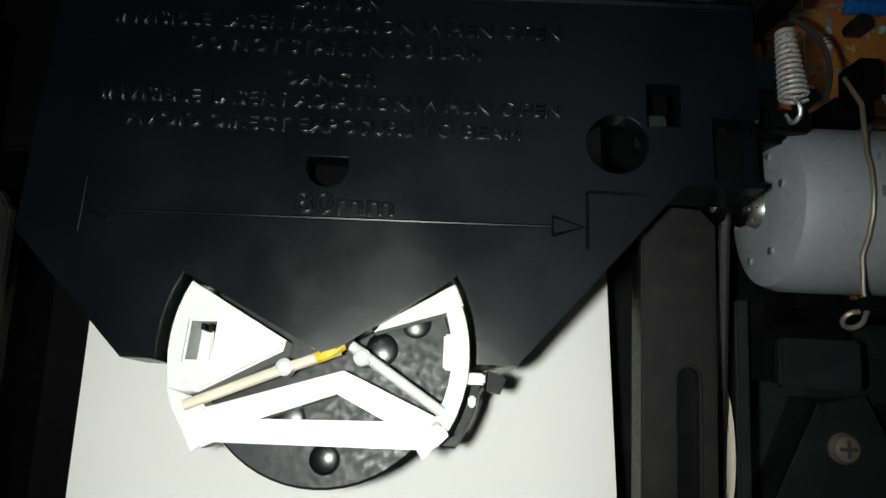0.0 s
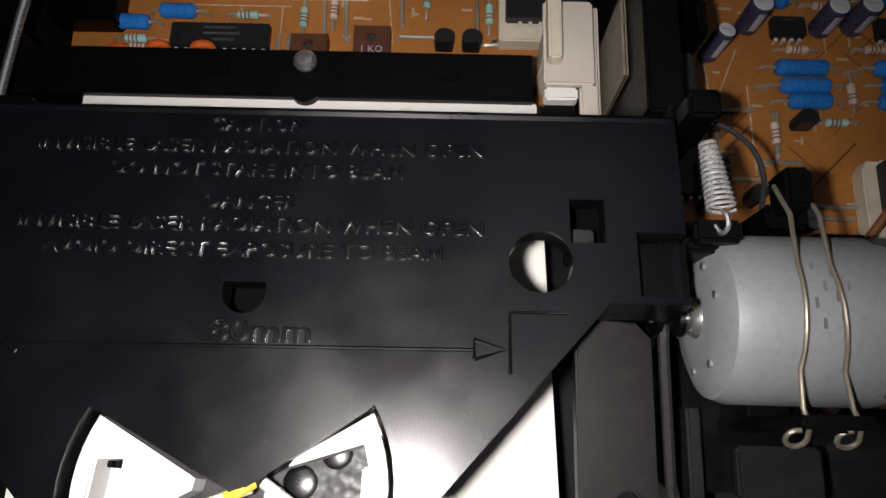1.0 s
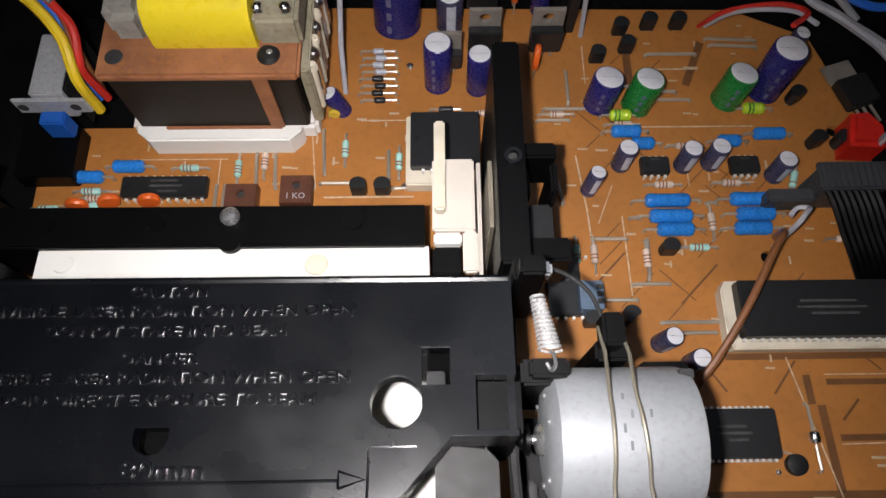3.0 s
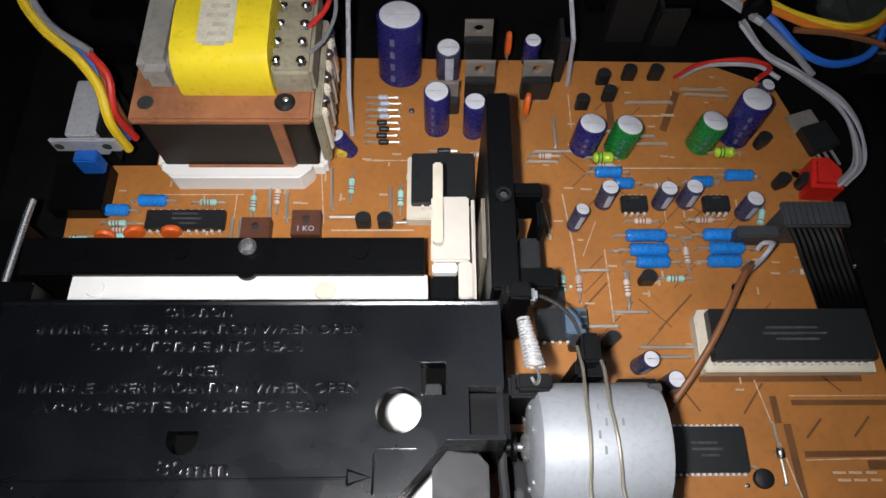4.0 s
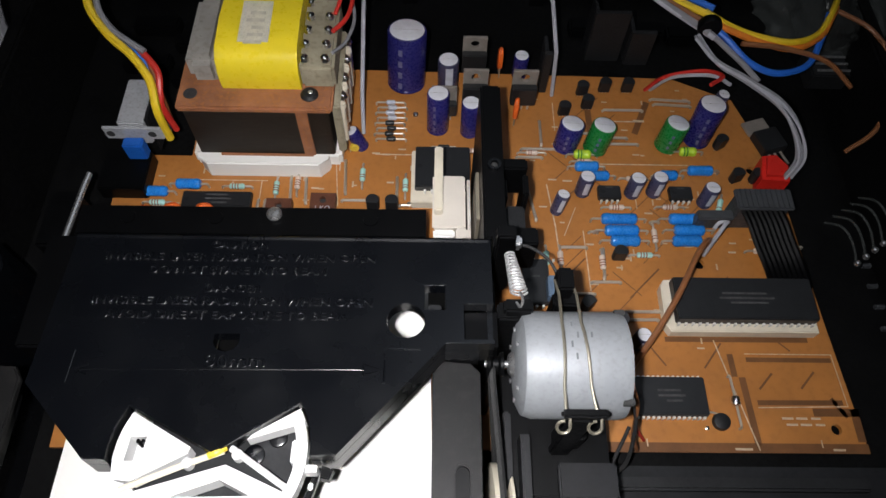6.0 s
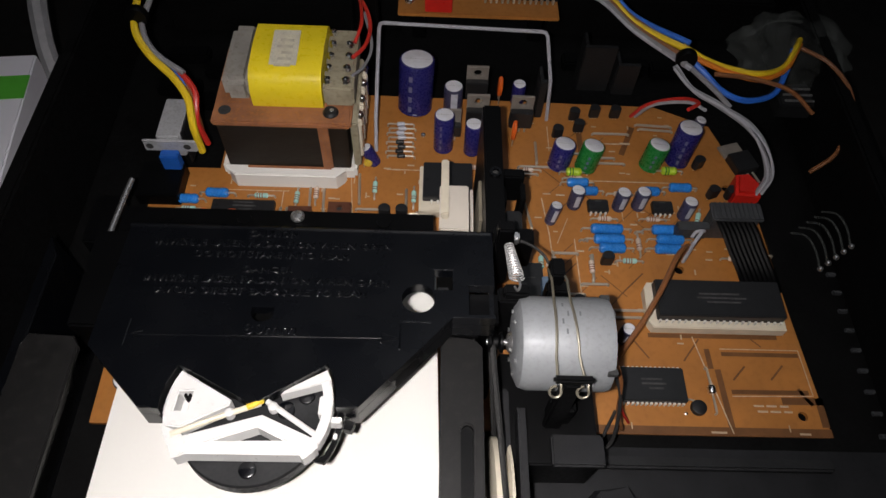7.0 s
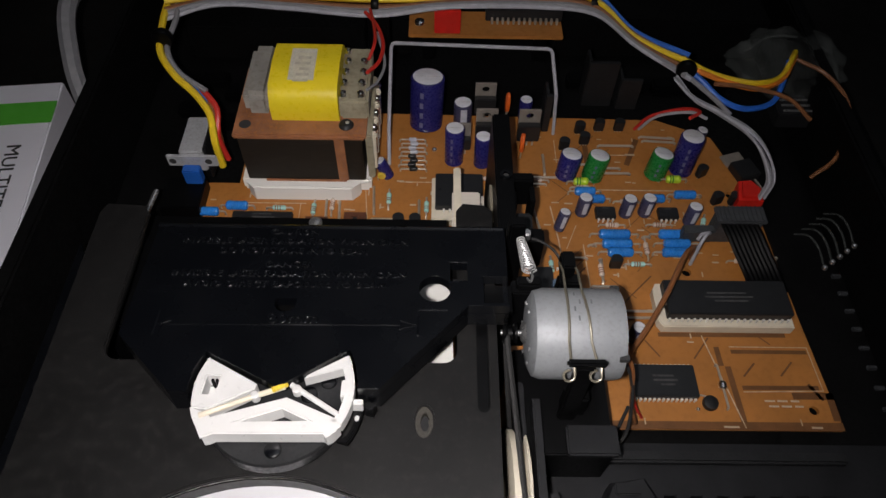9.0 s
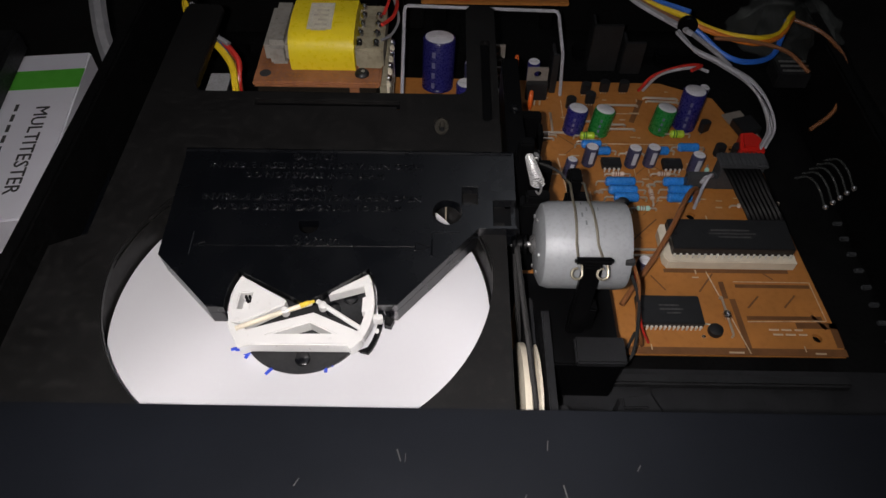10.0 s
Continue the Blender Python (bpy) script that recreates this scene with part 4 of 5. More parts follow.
# chips
chip(118.2, 68, 28, 1.62 * 1.0, 23.5, 12.5, "black wide chip with worn grey marking", marks=3)
chip(-36.5, 139.5, 20, 2.45, 25, 6.6, "black twenty-pin chip behind the crossbar")
for x in (107.6, 134.2):
    chip(x, 145.2, 8, 2.0, 8.4, 5.6, "small black eight-pin amplifier chip", marks=1)
chip(78, 108, 14, 2.3, 9, 17, "black chip beside the guide wall", rz=0, marks=1)
socket = thing("chip_socket", 146.4, 99, 0, "cream plastic socket under the wide processor chip", "socket")
bm = bmesh.new()
prism(bm, [(-24.6, -9.5), (24.8, -9.5), (24.8, 9.5), (-24.6, 9.5), (-26, 7), (-26, -7)], 0.1, 4.6, bevel=0.4)
part("socket_body", bm, CREAM, socket)
chip(146.3, 99.5, 40, 2.35, 46.6, 15.2, "long black processor chip in a cream socket", z=4.4, h=5.2)
sock2 = thing("chip_socket", 45.5, 150, 0, "cream plastic socket beside the guide wall", "socket")
bm = bmesh.new()
box(bm, -11.5, -11.5, 0.1, 10, 11.5, 5, 0.4)
part("socket_body", bm, CREAM, sock2)
chip(45.5, 151.5, 12, 2.54, 20, 18, "wide black chip in a cream socket", z=4.8, marks=0, h=4.2)

# electrolytic capacitors
electrolytic(93, 167.5, 4.7, 13, NAVY, "navy electrolytic capacitor, mid-sized", (-8, 6))
electrolytic(104.6, 167, 4.7, 13, GREEN, "green sleeved electrolytic capacitor standing", (-8, 8))
electrolytic(132.6, 168.6, 4.7, 13, GREEN, "green sleeved electrolytic capacitor standing", (-8, 8))
electrolytic(145, 172, 5.2, 20, NAVY, "tall navy electrolytic capacitor standing", (-5, 2))
for x, y in ((97.8, 146.4), (116.4, 146), (124.6, 146.6), (143, 142.3)):
    electrolytic(x, y, 2.9, 10, SLATE, "small slate-grey electrolytic capacitor", (-6, 4))
electrolytic(87.4, 138, 2.4, 10, SLATE, "small slate-grey electrolytic capacitor", (-10, 10))
electrolytic(102.8, 92, 2.6, 10, SLATE, "small slate-grey capacitor beside the motor", (0, 10))
electrolytic(110.5, 86.4, 2.6, 9, SLATE, "small slate-grey capacitor beside the motor", (0, 4))
electrolytic(30.6, 199, 7.6, 26, NAVY, "large navy smoothing capacitor", (-8, 2))
electrolytic(43.6, 175.6, 4.2, 20, NAVY, "tall navy electrolytic capacitor standing", (-3, 0))
electrolytic(56, 174, 3.6, 17, NAVY, "tall navy electrolytic capacitor standing", (-3, 0))
electrolytic(47.6, 198, 4.2, 14.5, SLATE, "slate-grey sleeved electrolytic capacitor", (-3, 0))
electrolytic(77, 204, 3.0, 12, NAVY, "small navy electrolytic capacitor standing", (0, 0))
electrolytic(15, 166, 2.6, 10, NAVY, "small navy capacitor leaning by the transformer", (-6, -24))
electrolytic(152, 184, 2.4, 14, SLATE, "small slate-grey electrolytic capacitor", (0, 8))
electrolytic(-62, 62, 3.5, 12, SLATE, "small slate-grey capacitor beside the tray", (0, 4))

# blue lacquered axial parts
for x, y, ln in ((110, 134, 13), (110.4, 129.1, 12.3), (111.2, 124.9, 10.5), (134.8, 134.3, 13), (135, 129.6, 11), (133.5, 125.1, 10.5)):
    axial(x, y, ln, 2.1, BLUECAP, "glossy blue axial film capacitor", "axial capacitor", span=ln + 7, group="blue axial capacitors")
for x, y, ln in ((100.4, 157.2, 9), (105, 153, 7), (131, 153.6, 7), (143.6, 156, 9.5), (-60, 143.2, 9.7), (-48.2, 146.6, 9.2)):
    axial(x, y, ln, 2.0, BLUECAP, "short glossy blue axial capacitor", "axial capacitor", span=ln + 5, group="blue axial capacitors")
for x, y in ((99.3, 163), (140.4, 165)):
    axial(x, y, 6.6, 1.8, LIME, "lime-green lacquered axial inductor", "inductor", span=12, bands=2, band_mat=GREEN, group="lime inductors")
# resistors
for x, y, rz, mt, bn in ((117.7, 119.7, 0, AQUA, 3), (102.4, 116.6, 90, PALE, 3), (-16, 146, 90, AQUA, 3), (-8.3, 148.5, 90, PALE, 3), (15.6, 152.4, 90, AQUA, 2), (31.8, 148, 90, AQUA, 2), (-30.5, 146.4, 0, AQUA, 3), (-58.5, 139, 0, AQUA, 3),
                         (-57, 136.6, 0, PALE, 3), (-58.5, 134.4, 0, AQUA, 3), (110, 139.6, 0, PALE, 3), (130, 140, 0, PALE, 3), (82.6, 118, 90, AQUA, 2), (87.6, 118, 90, PALE, 2), (122.4, 127.6, 90, PALE, 2), (-70, 133.5, 0, AQUA, 2),
                         (148.6, 141, 70, AQUA, 1), (100, 160.2, 0, PALE, 2), (160, 122, 0, PALE, 2), (170, 124, 0, PALE, 2), (118, 152.5, 0, PALE, 2)):
    axial(x, y, 5.6, 1.05, mt, "small banded resistor with tinned leads", "resistor", rz=rz, span=11, bands=bn, group="resistors on the board")
# diodes
for i in range(8):
    axial(24.8 + (i % 2) * 0.8, 187.5 - i * 2.6, 3.6, 1.0, STRIPE if i < 4 else ICBODY, "small axial rectifier diode", "diode", span=11.5, group="rectifier diodes", z=1.6)
axial(139.6, 67, 3.4, 1.5, SOLDER, "glass diode with long leads on the board", "diode", rz=-88, span=17)
axial(46, 166, 4.5, 1.0, ICBODY, "small black signal diode", "diode", span=10)
axial(57, 164.5, 4.5, 1.0, PALE, "small banded resistor with tinned leads", "resistor", span=11, bands=2, group="resistors on the board")
axial(80, 164, 4.5, 1.0, PALE, "small banded resistor with tinned leads", "resistor", span=11, bands=2, group="resistors on the board")
# jumper wires
for row in ((97.9, 109, 108.1, 109), (87.4, 104.4, 98.6, 104.4), (104.5, 97.9, 120.8, 97.9), (108.3, 94.9, 119.2, 95), (88.1, 122.7, 97.5, 122.7), (82.4, 120, 82, 111), (103.2, 122.5, 102.6, 110.5), (8.5, 141.2, 19.4, 141.2),
            (8.7, 159.5, 9.6, 144.4), (-11, 151.7, -10.4, 140), (-5.4, 151, -4.7, 139.9), (28.6, 152, 28.8, 142), (-22, 141, -22, 132), (-19.5, 141, -19.5, 132), (77, 150, 80, 134), (84, 180, 84, 168), (110, 186, 126, 186)):
    jumper(*row)
for row in ((130, 192, 146, 191), (131, 189.5, 146, 188.5), (110, 172, 118, 172), (108, 169, 122, 169), (96, 174, 104, 174), (74, 162, 84, 162), (76, 166, 90, 166), (160, 126.5, 172, 126.5), (38, 139.4, 30, 139.4), (99, 129.2, 102, 129.2), (-13, 133, -2, 133), (122, 133.8, 125, 133.8)):
    jumper(*row)
# small transistors
for x, y, rz in ((156.2, 152.4, 20), (163.7, 152.4, 20), (93.6, 183.4, 0), (103.2, 187, 0), (101.8, 194, 0), (111.1, 195.9, 0), (120.4, 196, 0), (20.3, 138, 0), (27.2, 138, 0), (153, 168, 30), (108, 118.4, 0), (84.8, 97.6, 0), (95, 99, 40)):
    to92(x, y, rz)
to220(58, 189, 0)
to220(77, 189, 0)
to220(58, 206, 0)
to220(46, 183, 0, 11)
flatpack = thing("power_transistor", 172, 173, 0.4, "flat-lying power transistor with a metal tab", "transistor", rz=18)
bm = bmesh.new()
box(bm, -5, -8, 0, 5, 2, 4.4, 0.4)
part("body", bm, ICBODY, flatpack)
bm = bmesh.new()
box(bm, -5, 2.2, 0, 5, 9, 1.2, 0.3)
part("tab", bm, DULLTAB, flatpack)
for k in (-2.5, 0, 2.5):
    bm = bmesh.new()
    box(bm, k - 0.4, -14, 1, k + 0.4, -8.1, 1.5)
    part("leg", bm, TIN, flatpack)
# heat sink of the regulators, a dark folded sheet
for x, y, w, h in ((112, 214, 14, 26), (126, 212, 10, 18), (86, 196, 3, 22)):
    t = thing("heat_sink", x, y, 0, "dark folded metal heat sink at the board's rear", "heat sink", "heat sinks")
    bm = bmesh.new()
    box(bm, -w / 2, -1, 0.2, w / 2, 1, h, 0.3)
    part("fin", bm, SMOKE, t)
    bm = bmesh.new()
    box(bm, -w / 2, 1.2, 0.2, -w / 2 + 1.4, 9, h, 0.3)
    part("fin", bm, SMOKE, t)
for x, y, rz in ((-60.5, 133.6, 0), (-51.5, 134.6, 20), (-40, 134.8, 10)):
    ceramic(x, y, rz, ORANGE, "orange ceramic disc capacitor")
ceramic(68.6, 205, 90, ORANGE, "tall orange drop capacitor", 2.6, 9, 2.2)
ceramic(74, 180, 80, ORANGE, "tall orange drop capacitor", 3.0, 8, 1.8)
ceramic(12, 164, 0, AMBER, "small amber drop capacitor", 1.8, 3.0)
ceramic(-68, 175, 0, BLUECAP, "blue ceramic disc capacitor", 4.2, 9)
for x, y, tx in ((2.2, 137.8, "1 KO"), (-13.6, 135.2, "")):
    t = thing("trimmer", x, y, 0, "brown square trimming potentiometer", "trimmer", "trimmers")
    bm = bmesh.new()
    prism(bm, [(-4.6, -4.4), (4.6, -4.4), (4.6, 4.4), (-4.6, 4.4)], 0.4, 4.6, holes=[ring_pts(0, 1.2, 1.2, 14)], bevel=0.3)
    part("case", bm, TRIM, t)
    bm = bmesh.new()
    lathe(bm, [(1.15, 1), (1.1, 3.6)], (0, 1.2, 0), seg=14)
    part("adjuster", bm, INK_AND_SHADE, t)
    if tx:
        letters("value_print", tx, 2.6, 0.04, STRIPE, t, pose(0, -2.4 * MM, 4.7 * MM))
button = thing("round_black_part", 133.8, 60.3, 0, "small round black component with a bent lead", "component")
bm = bmesh.new()
lathe(bm, [(2.6, 0.5), (2.8, 1.2), (2.6, 2.6), (1.6, 3.0)], seg=22)
part("body", bm, SMOKE, button)
bm = bmesh.new()
sweep(bm, [(1.8, 1.8, 1.5), (-2.4, 3.2, 1.0), (-3.6, 3.6, -0.2)], 0.35, 6)
part("lead", bm, TIN, button)
for x, y, r in ((-73.6, 145.5, 1.6), (33.5, 140.2, 1.3), (110.6, 171.4, 1.2), (152.5, 177, 1.0), (34.8, 182.7, 1.3), (129.6, 58.6, 0.8)):
    t = thing("solder_dome", x, y, 0, "shiny solder dome on the board", "solder joint", "solder joints")
    bm = bmesh.new()
    lathe(bm, [(r, 0.02), (r * 0.8, r * 0.5), (r * 0.3, r * 0.8)], seg=16)
    part("dome", bm, SOLDER, t)
con = thing("blue_connector", 84.5, 104, 0, "small grey-blue plug beside the coil spring", "connector")
bm = bmesh.new()
box(bm, -3.2, -4, 0.1, 3.2, 4, 8, 0.4)
part("housing", bm, mat("slate_blue_plastic", (0.10, 0.15, 0.22), 0.45), con)
# dark boxes coloured as the shade within the contact slots
for k in (-2, 0, 2):
    bm = bmesh.new()
    box(bm, 1.2, k - 0.6, 8.05, 3, k + 0.6, 8.8, 0.1)
    part("contact_slot", bm, INK_AND_SHADE, con)

# ---- transformer ----
trafo = thing("mains_transformer", -20, 172, 0, "mains transformer with yellow taped coil and rusty frame", "transformer")
bm = bmesh.new()
prism(bm, [(-21, -20), (20, -20), (23, -17), (23.6, -15.2), (-24.6, -15.2), (-24, -17)], 0.1, 8, bevel=0.9)
part("foot_lip", bm, WHITE, trafo, "white plastic lip of the base")
bm = bmesh.new()
box(bm, -16, -16.4, 7.2, 18, -15.6, 8.8, 0.2)
part("rust_band", bm, RUST, trafo)
for nm, b, mt, bv, lb in (("foot", (-27, -15, 0.1, 28, 22, 7), WHITE, 1.2, "white plastic base"), ("core", (-23.5, -15.5, 8, 26, 22, 33), LAMIN, 0.4, "dark stacked laminations"),
                      ("top_frame", (-24.5, -17.5, 33.2, 28, 24, 36), RUST, 0.8, "rust-stained brown frame"), ("front_strap", (15, -16.6, 9, 19, -15.6, 33), RUST, 0.2, "rusty strap"), ("bobbin_cheek", (-20, -8, 36.2, -9, 24, 48), GREYCARD, 2.6, "grey varnished paper cheek"),
                      ("bobbin_cheek", (17.5, -8.5, 36.2, 29, 24, 46), CHEEK, 1.0, "yellowed bobbin cheek"), ("terminal_strip", (27.2, -14, 8, 30, 22, 33), CHEEK, 0.5, "yellowed terminal strip")):
    bm = bmesh.new()
    box(bm, *b, bv)
    part(nm, bm, mt, trafo, lb)
bm = bmesh.new()
prof = [(-8.5, 34), (-9.5, 38), (-9.2, 44), (-7.4, 48), (-4, 50.5), (8, 51.5), (20, 50.5), (24, 47), (25, 40), (25, 34)]
rings = [[bm.verts.new((x, y, z)) for y, z in prof] for x in (-9.5, -9.0, 16.8, 17.3)]
for a, b in zip(rings, rings[1:]):
    for i in range(len(a) - 1):
        bm.faces.new((a[i], a[i + 1], b[i + 1], b[i]))
bm.faces.new(rings[0])
bm.faces.new(rings[-1])
bmesh.ops.bevel(bm, geom=[e for e in bm.edges if abs(e.verts[0].co.x - e.verts[1].co.x) < 0.1 and len(e.link_faces) == 2 and abs(e.calc_length()) > 1], offset=0.15, segments=1, affect="EDGES")
coil = part("taped_coil", bm, YELLOW, trafo, "bright yellow tape")
bm = bmesh.new()
prism(bm, [(-1, -2), (9, -2), (9, 16), (-1, 16)], 0, 0.2, bevel=0.05)
lb = part("paper_label", bm, PAPER, coil, "aged paper label")
lb.matrix_basis = pose(-1 * MM, -1 * MM, 51.5 * MM, 2, 0, 0)
for k in range(5):
    bm = bmesh.new()
    box(bm, 1 + (k % 3), -3 + k * 3.2, 0.25, 7, -1.6 + k * 3.2, 0.3)
    part("print_bar", bm, LABELINK, lb)
# the left screw hole is a flat disc with its shade put into the colour
for x, mt in ((-20, INK_AND_SHADE), (20, STEEL)):
    bm = bmesh.new()
    lathe(bm, [(3.0, 36.1), (3.0, 36.6), (2.2, 37.6), (0.8, 37.8)] if mt is STEEL else [(2.4, 36.05), (2.2, 36.2)], (x, -11.5, 0), seg=20)
    part("frame_screw" if mt is STEEL else "frame_hole", bm, SMOKE if mt is STEEL else INK_AND_SHADE, trafo)
bm = bmesh.new()
lathe(bm, [(0.9, 37.7), (0.5, 38)], (20.5, -11.5, 0), seg=10)
part("screw_glint", bm, STEEL, trafo)
for i in range(8):
    bm = bmesh.new()
    sweep(bm, [(30.2, -11 + i * 4.3, 12), (30.4, -11 + i * 4.3, 32)], 0.9, 7)
    lathe(bm, [(1.5, 30), (1.2, 31.5)], (30.4, -11 + i * 4.3, 0), seg=10)
    part("terminal_pin", bm, SOLDER if i % 2 else CREAM, trafo)
for i in range(9):
    bm = bmesh.new()
    x, y = 19.5 + (i % 2) * 7 + random.uniform(-0.6, 0.6), -6 + (i // 2) * 6.4
    lathe(bm, [(1.6, 47.1), (1.3, 48.6), (0.5, 49.2)], (x, y, 0), seg=12)
    part("solder_lug", bm, SOLDER, trafo)

# ---- mains switch ----
switch = thing("mains_switch", -66, 168, 0, "black mains switch with galvanised mounting plate and blue body", "switch")
for nm, b, mt, lb in (("switch_base", (-13, -27, 0.1, 4, -10, 7), BLACK, ""), ("mount_plate", (-10, -10, 13.5, 11, -8.8, 20), GALV, "galvanised mounting ears"), ("blue_body", (-3.6, -14.5, 7.2, 3.6, -10.2, 15.2), DEEPBLUE, "blue plastic body"),
                      ("metal_cover", (-4.6, -8.6, 9.2, 5, 12, 21), GALV, "galvanised cover"), ("cover_cheek", (5.2, -8, 4, 6.2, 13, 22), SMOKE, "")):
    bm = bmesh.new()
    box(bm, *b, 0.5)
    part(nm, bm, mt, switch, lb)
# mounting holes are dark discs that stand for their shaded insides
for x in (-9, 9):
    bm = bmesh.new()
    lathe(bm, [(1.5, -10.4), (1.3, -10.15)], (x * 0.82, 0, 17), axis="y", seg=14)
    part("mount_hole", bm, INK_AND_SHADE, switch)

# ---- bent white wire hoop round the regulators ----
hoop = thing("wire_hoop", 50, 200, 0, "bent white-coated wire hoop standing over the board's rear", "wire hoop")
bm = bmesh.new()
sweep(bm, [(-35.3, -27, 0), (-35.2, -20, 14), (-35, 12.5, 33), (-34.4, 13.8, 34.2), (-33.4, 14.3, 34.4), (34.5, 13.4, 33.2), (36, 13, 33), (36.8, 11.8, 32), (38.5, -4, 22), (40, -6, 0)], 0.8, 8)
part("hoop_wire", bm, WIREW, hoop)

# ---- rear jack board ----
jack = thing("jack_board", 58, 236, 12, "small phenolic jack board with a red plug at the rear", "circuit board")
for nm, b, mt, lb in (("board_sheet", (-36, -7, 14, 36, 12, 15.6), PCB, ""), ("red_plug", (-24, -6, 15.8, -12, 5, 28), RED, "red plastic plug"), ("pin_header", (0, 4, 15.8, 36, 9, 22), SMOKE, ""), ("standoff", (-30, 0, -4, -24, 6, 13.8), BLACK, ""), ("standoff", (24, 0, -4, 30, 6, 13.8), BLACK, "")):
    bm = bmesh.new()
    box(bm, *b, 0.4)
    part(nm, bm, mt, jack, lb)
bm = bmesh.new()
box(bm, -0.5, -1.2, 0, 0.5, 1.2, 2.4, 0.15)
pinme = made(bm, "header_pin", TIN)
for i in range(13):
    piece("header_pin", pinme, jack, 3 + i * 2.54, 2.5, 16)
bm = bmesh.new()
lathe(bm, [(2.6, 15.8), (2.2, 17), (1, 17.4)], (-31, 2, 0), seg=16)
part("solder_pad", bm, SOLDER, jack)


# ---- cables ----
def cable(name, label, parts, category="cable"):
    """A bundle of wires; each wire is a part: (material, radius, points)."""
    t = thing(name, 0, 0, 0, label, category)
    for mt, r, pts in parts:
        bm = bmesh.new()
        sweep(bm, curve_pts(pts, 7), r, 8)
        part("wire", bm, mt, t)
    return t


def shifted(pts, dx, dy, dz):
    return [(x + dx * (0.6 + 0.4 * math.sin(i * 1.7)), y + dy, z + dz * (0.6 + 0.5 * math.cos(i * 2.3))) for i, (x, y, z) in enumerate(pts)]


LOOM = [(-80, 216, 50), (-60, 224, 50), (-30, 226, 48), (8, 226, 46), (40, 229, 47), (80, 232, 47), (104, 226, 48), (120, 208, 44), (140, 192, 42)]
cable("rear_cable_loom", "loom of yellow, blue, brown and grey wires across the rear", [
    (WIREY, 1.3, shifted(LOOM, 0, 0, 2.2)), (WIREB, 1.2, shifted(LOOM, 1, 4, 2.5)), (WIREN, 1.2, shifted(LOOM, 0, -2.5, 0)), (WIREG, 1.3, shifted(LOOM, -1, -4, -1)), (WIREW, 1.0, shifted(LOOM, 1, -5.5, -2)), (WIREN, 1.0, shifted(LOOM, 2, 2, 0))], "cable loom")
DROP = [(-80, 224, 50), (-79.5, 208, 49), (-78, 192, 46), (-71, 182, 42), (-62, 175, 38), (-56, 168, 34), (-54.5, 162, 29), (-54.3, 160, 24), (-54.3, 160, 12)]
cable("switch_wires", "yellow, blue and red wires down to the mains switch", [(WIREY, 1.5, DROP), (WIREG, 1.2, shifted(DROP[:5], 5, 2, 0)), (WIREB, 1.2, shifted(DROP[3:], -3, 6, -4)), (WIRER, 1.2, shifted(DROP[4:], 2, 4, 0)), (WIREN, 1.2, shifted(DROP[4:], -1, 7, -3))], "cable")
BAGW = [(138, 194, 42), (148, 190, 40), (158, 187, 38), (170, 185, 37), (182, 192, 36), (189, 202, 36), (194, 210, 34)]
cable("sensor_wires", "orange, yellow and blue wires looping to a bagged part", [(WIREO, 1.2, BAGW), (WIREY, 1.2, shifted(BAGW, 0, 1.6, 1.5)), (WIREB, 1.2, [(138, 194, 42), (146, 187, 39), (154, 180, 35), (164, 177, 33), (176, 181, 33), (183, 192, 35), (188, 203, 37)]),
      (WIREN, 0.9, [(194, 208, 34), (206, 200, 32), (212, 184, 28), (206, 166, 18), (196, 160, 10)]), (WIREN, 0.9, [(150, 184, 40), (165, 182, 40), (180, 178, 38), (190, 172, 32)]), (WIREG, 1.0, [(138, 190, 41), (150, 178, 37), (156, 172, 34)])], "cable")
GREYC = [(134, 184, 42), (140, 174, 40), (150, 168, 38), (161, 162, 34), (169, 156, 27), (173, 150, 19), (172, 148, 10)]
cable("grey_ribbon_bundle", "bundle of pale grey wires curving to the red plug", [(WIREW if i % 2 == 0 else WIREG, 0.5, [(x + (i % 3 - 1) * (0.8 + 0.3 * math.sin(i + k)), y + (i // 3) * 1.2, z + math.sin(i * 2.1 + k * 0.9)) for k, (x, y, z) in enumerate(GREYC)]) for i in range(6)], "cable")
cable("red_pair", "red and white wires at the rear of the board", [(WIRER, 0.8, [(128, 196, 2), (132, 192, 14), (142, 186, 24), (146, 178, 30), (140, 172, 32)]), (WIREW, 0.7, [(130, 196, 2), (134, 190, 16), (144, 182, 26), (148, 174, 30)])], "cable")
cable("transformer_leads", "thin red and grey leads from the transformer", [(WIRER, 0.8, [(8, 178, 48), (12, 186, 47), (13, 198, 46), (10, 210, 46), (4, 220, 46)]), (WIREG, 0.6, [(8, 170, 46), (12, 178, 44), (14, 190, 44), (10, 206, 46)]), (WIRER, 0.7, [(8, 186, 48), (10, 194, 50), (9, 206, 48), (6, 222, 46)])], "cable")
cable("brown_wire", "stiff brown wire from the board past the motor", [(WIREN, 1.0, [(139, 122, 3), (136, 119, 14), (130, 112, 18), (122, 98, 16), (114, 86, 12), (106, 76, 8), (100, 68, 6)])], "cable")
cable("black_lead", "thin black lead arching to the motor mount", [(RUBBER, 0.5, [(62, 96, 48), (68, 97, 48), (74, 93, 48), (77, 88, 46), (78, 83, 42)])], "cable")
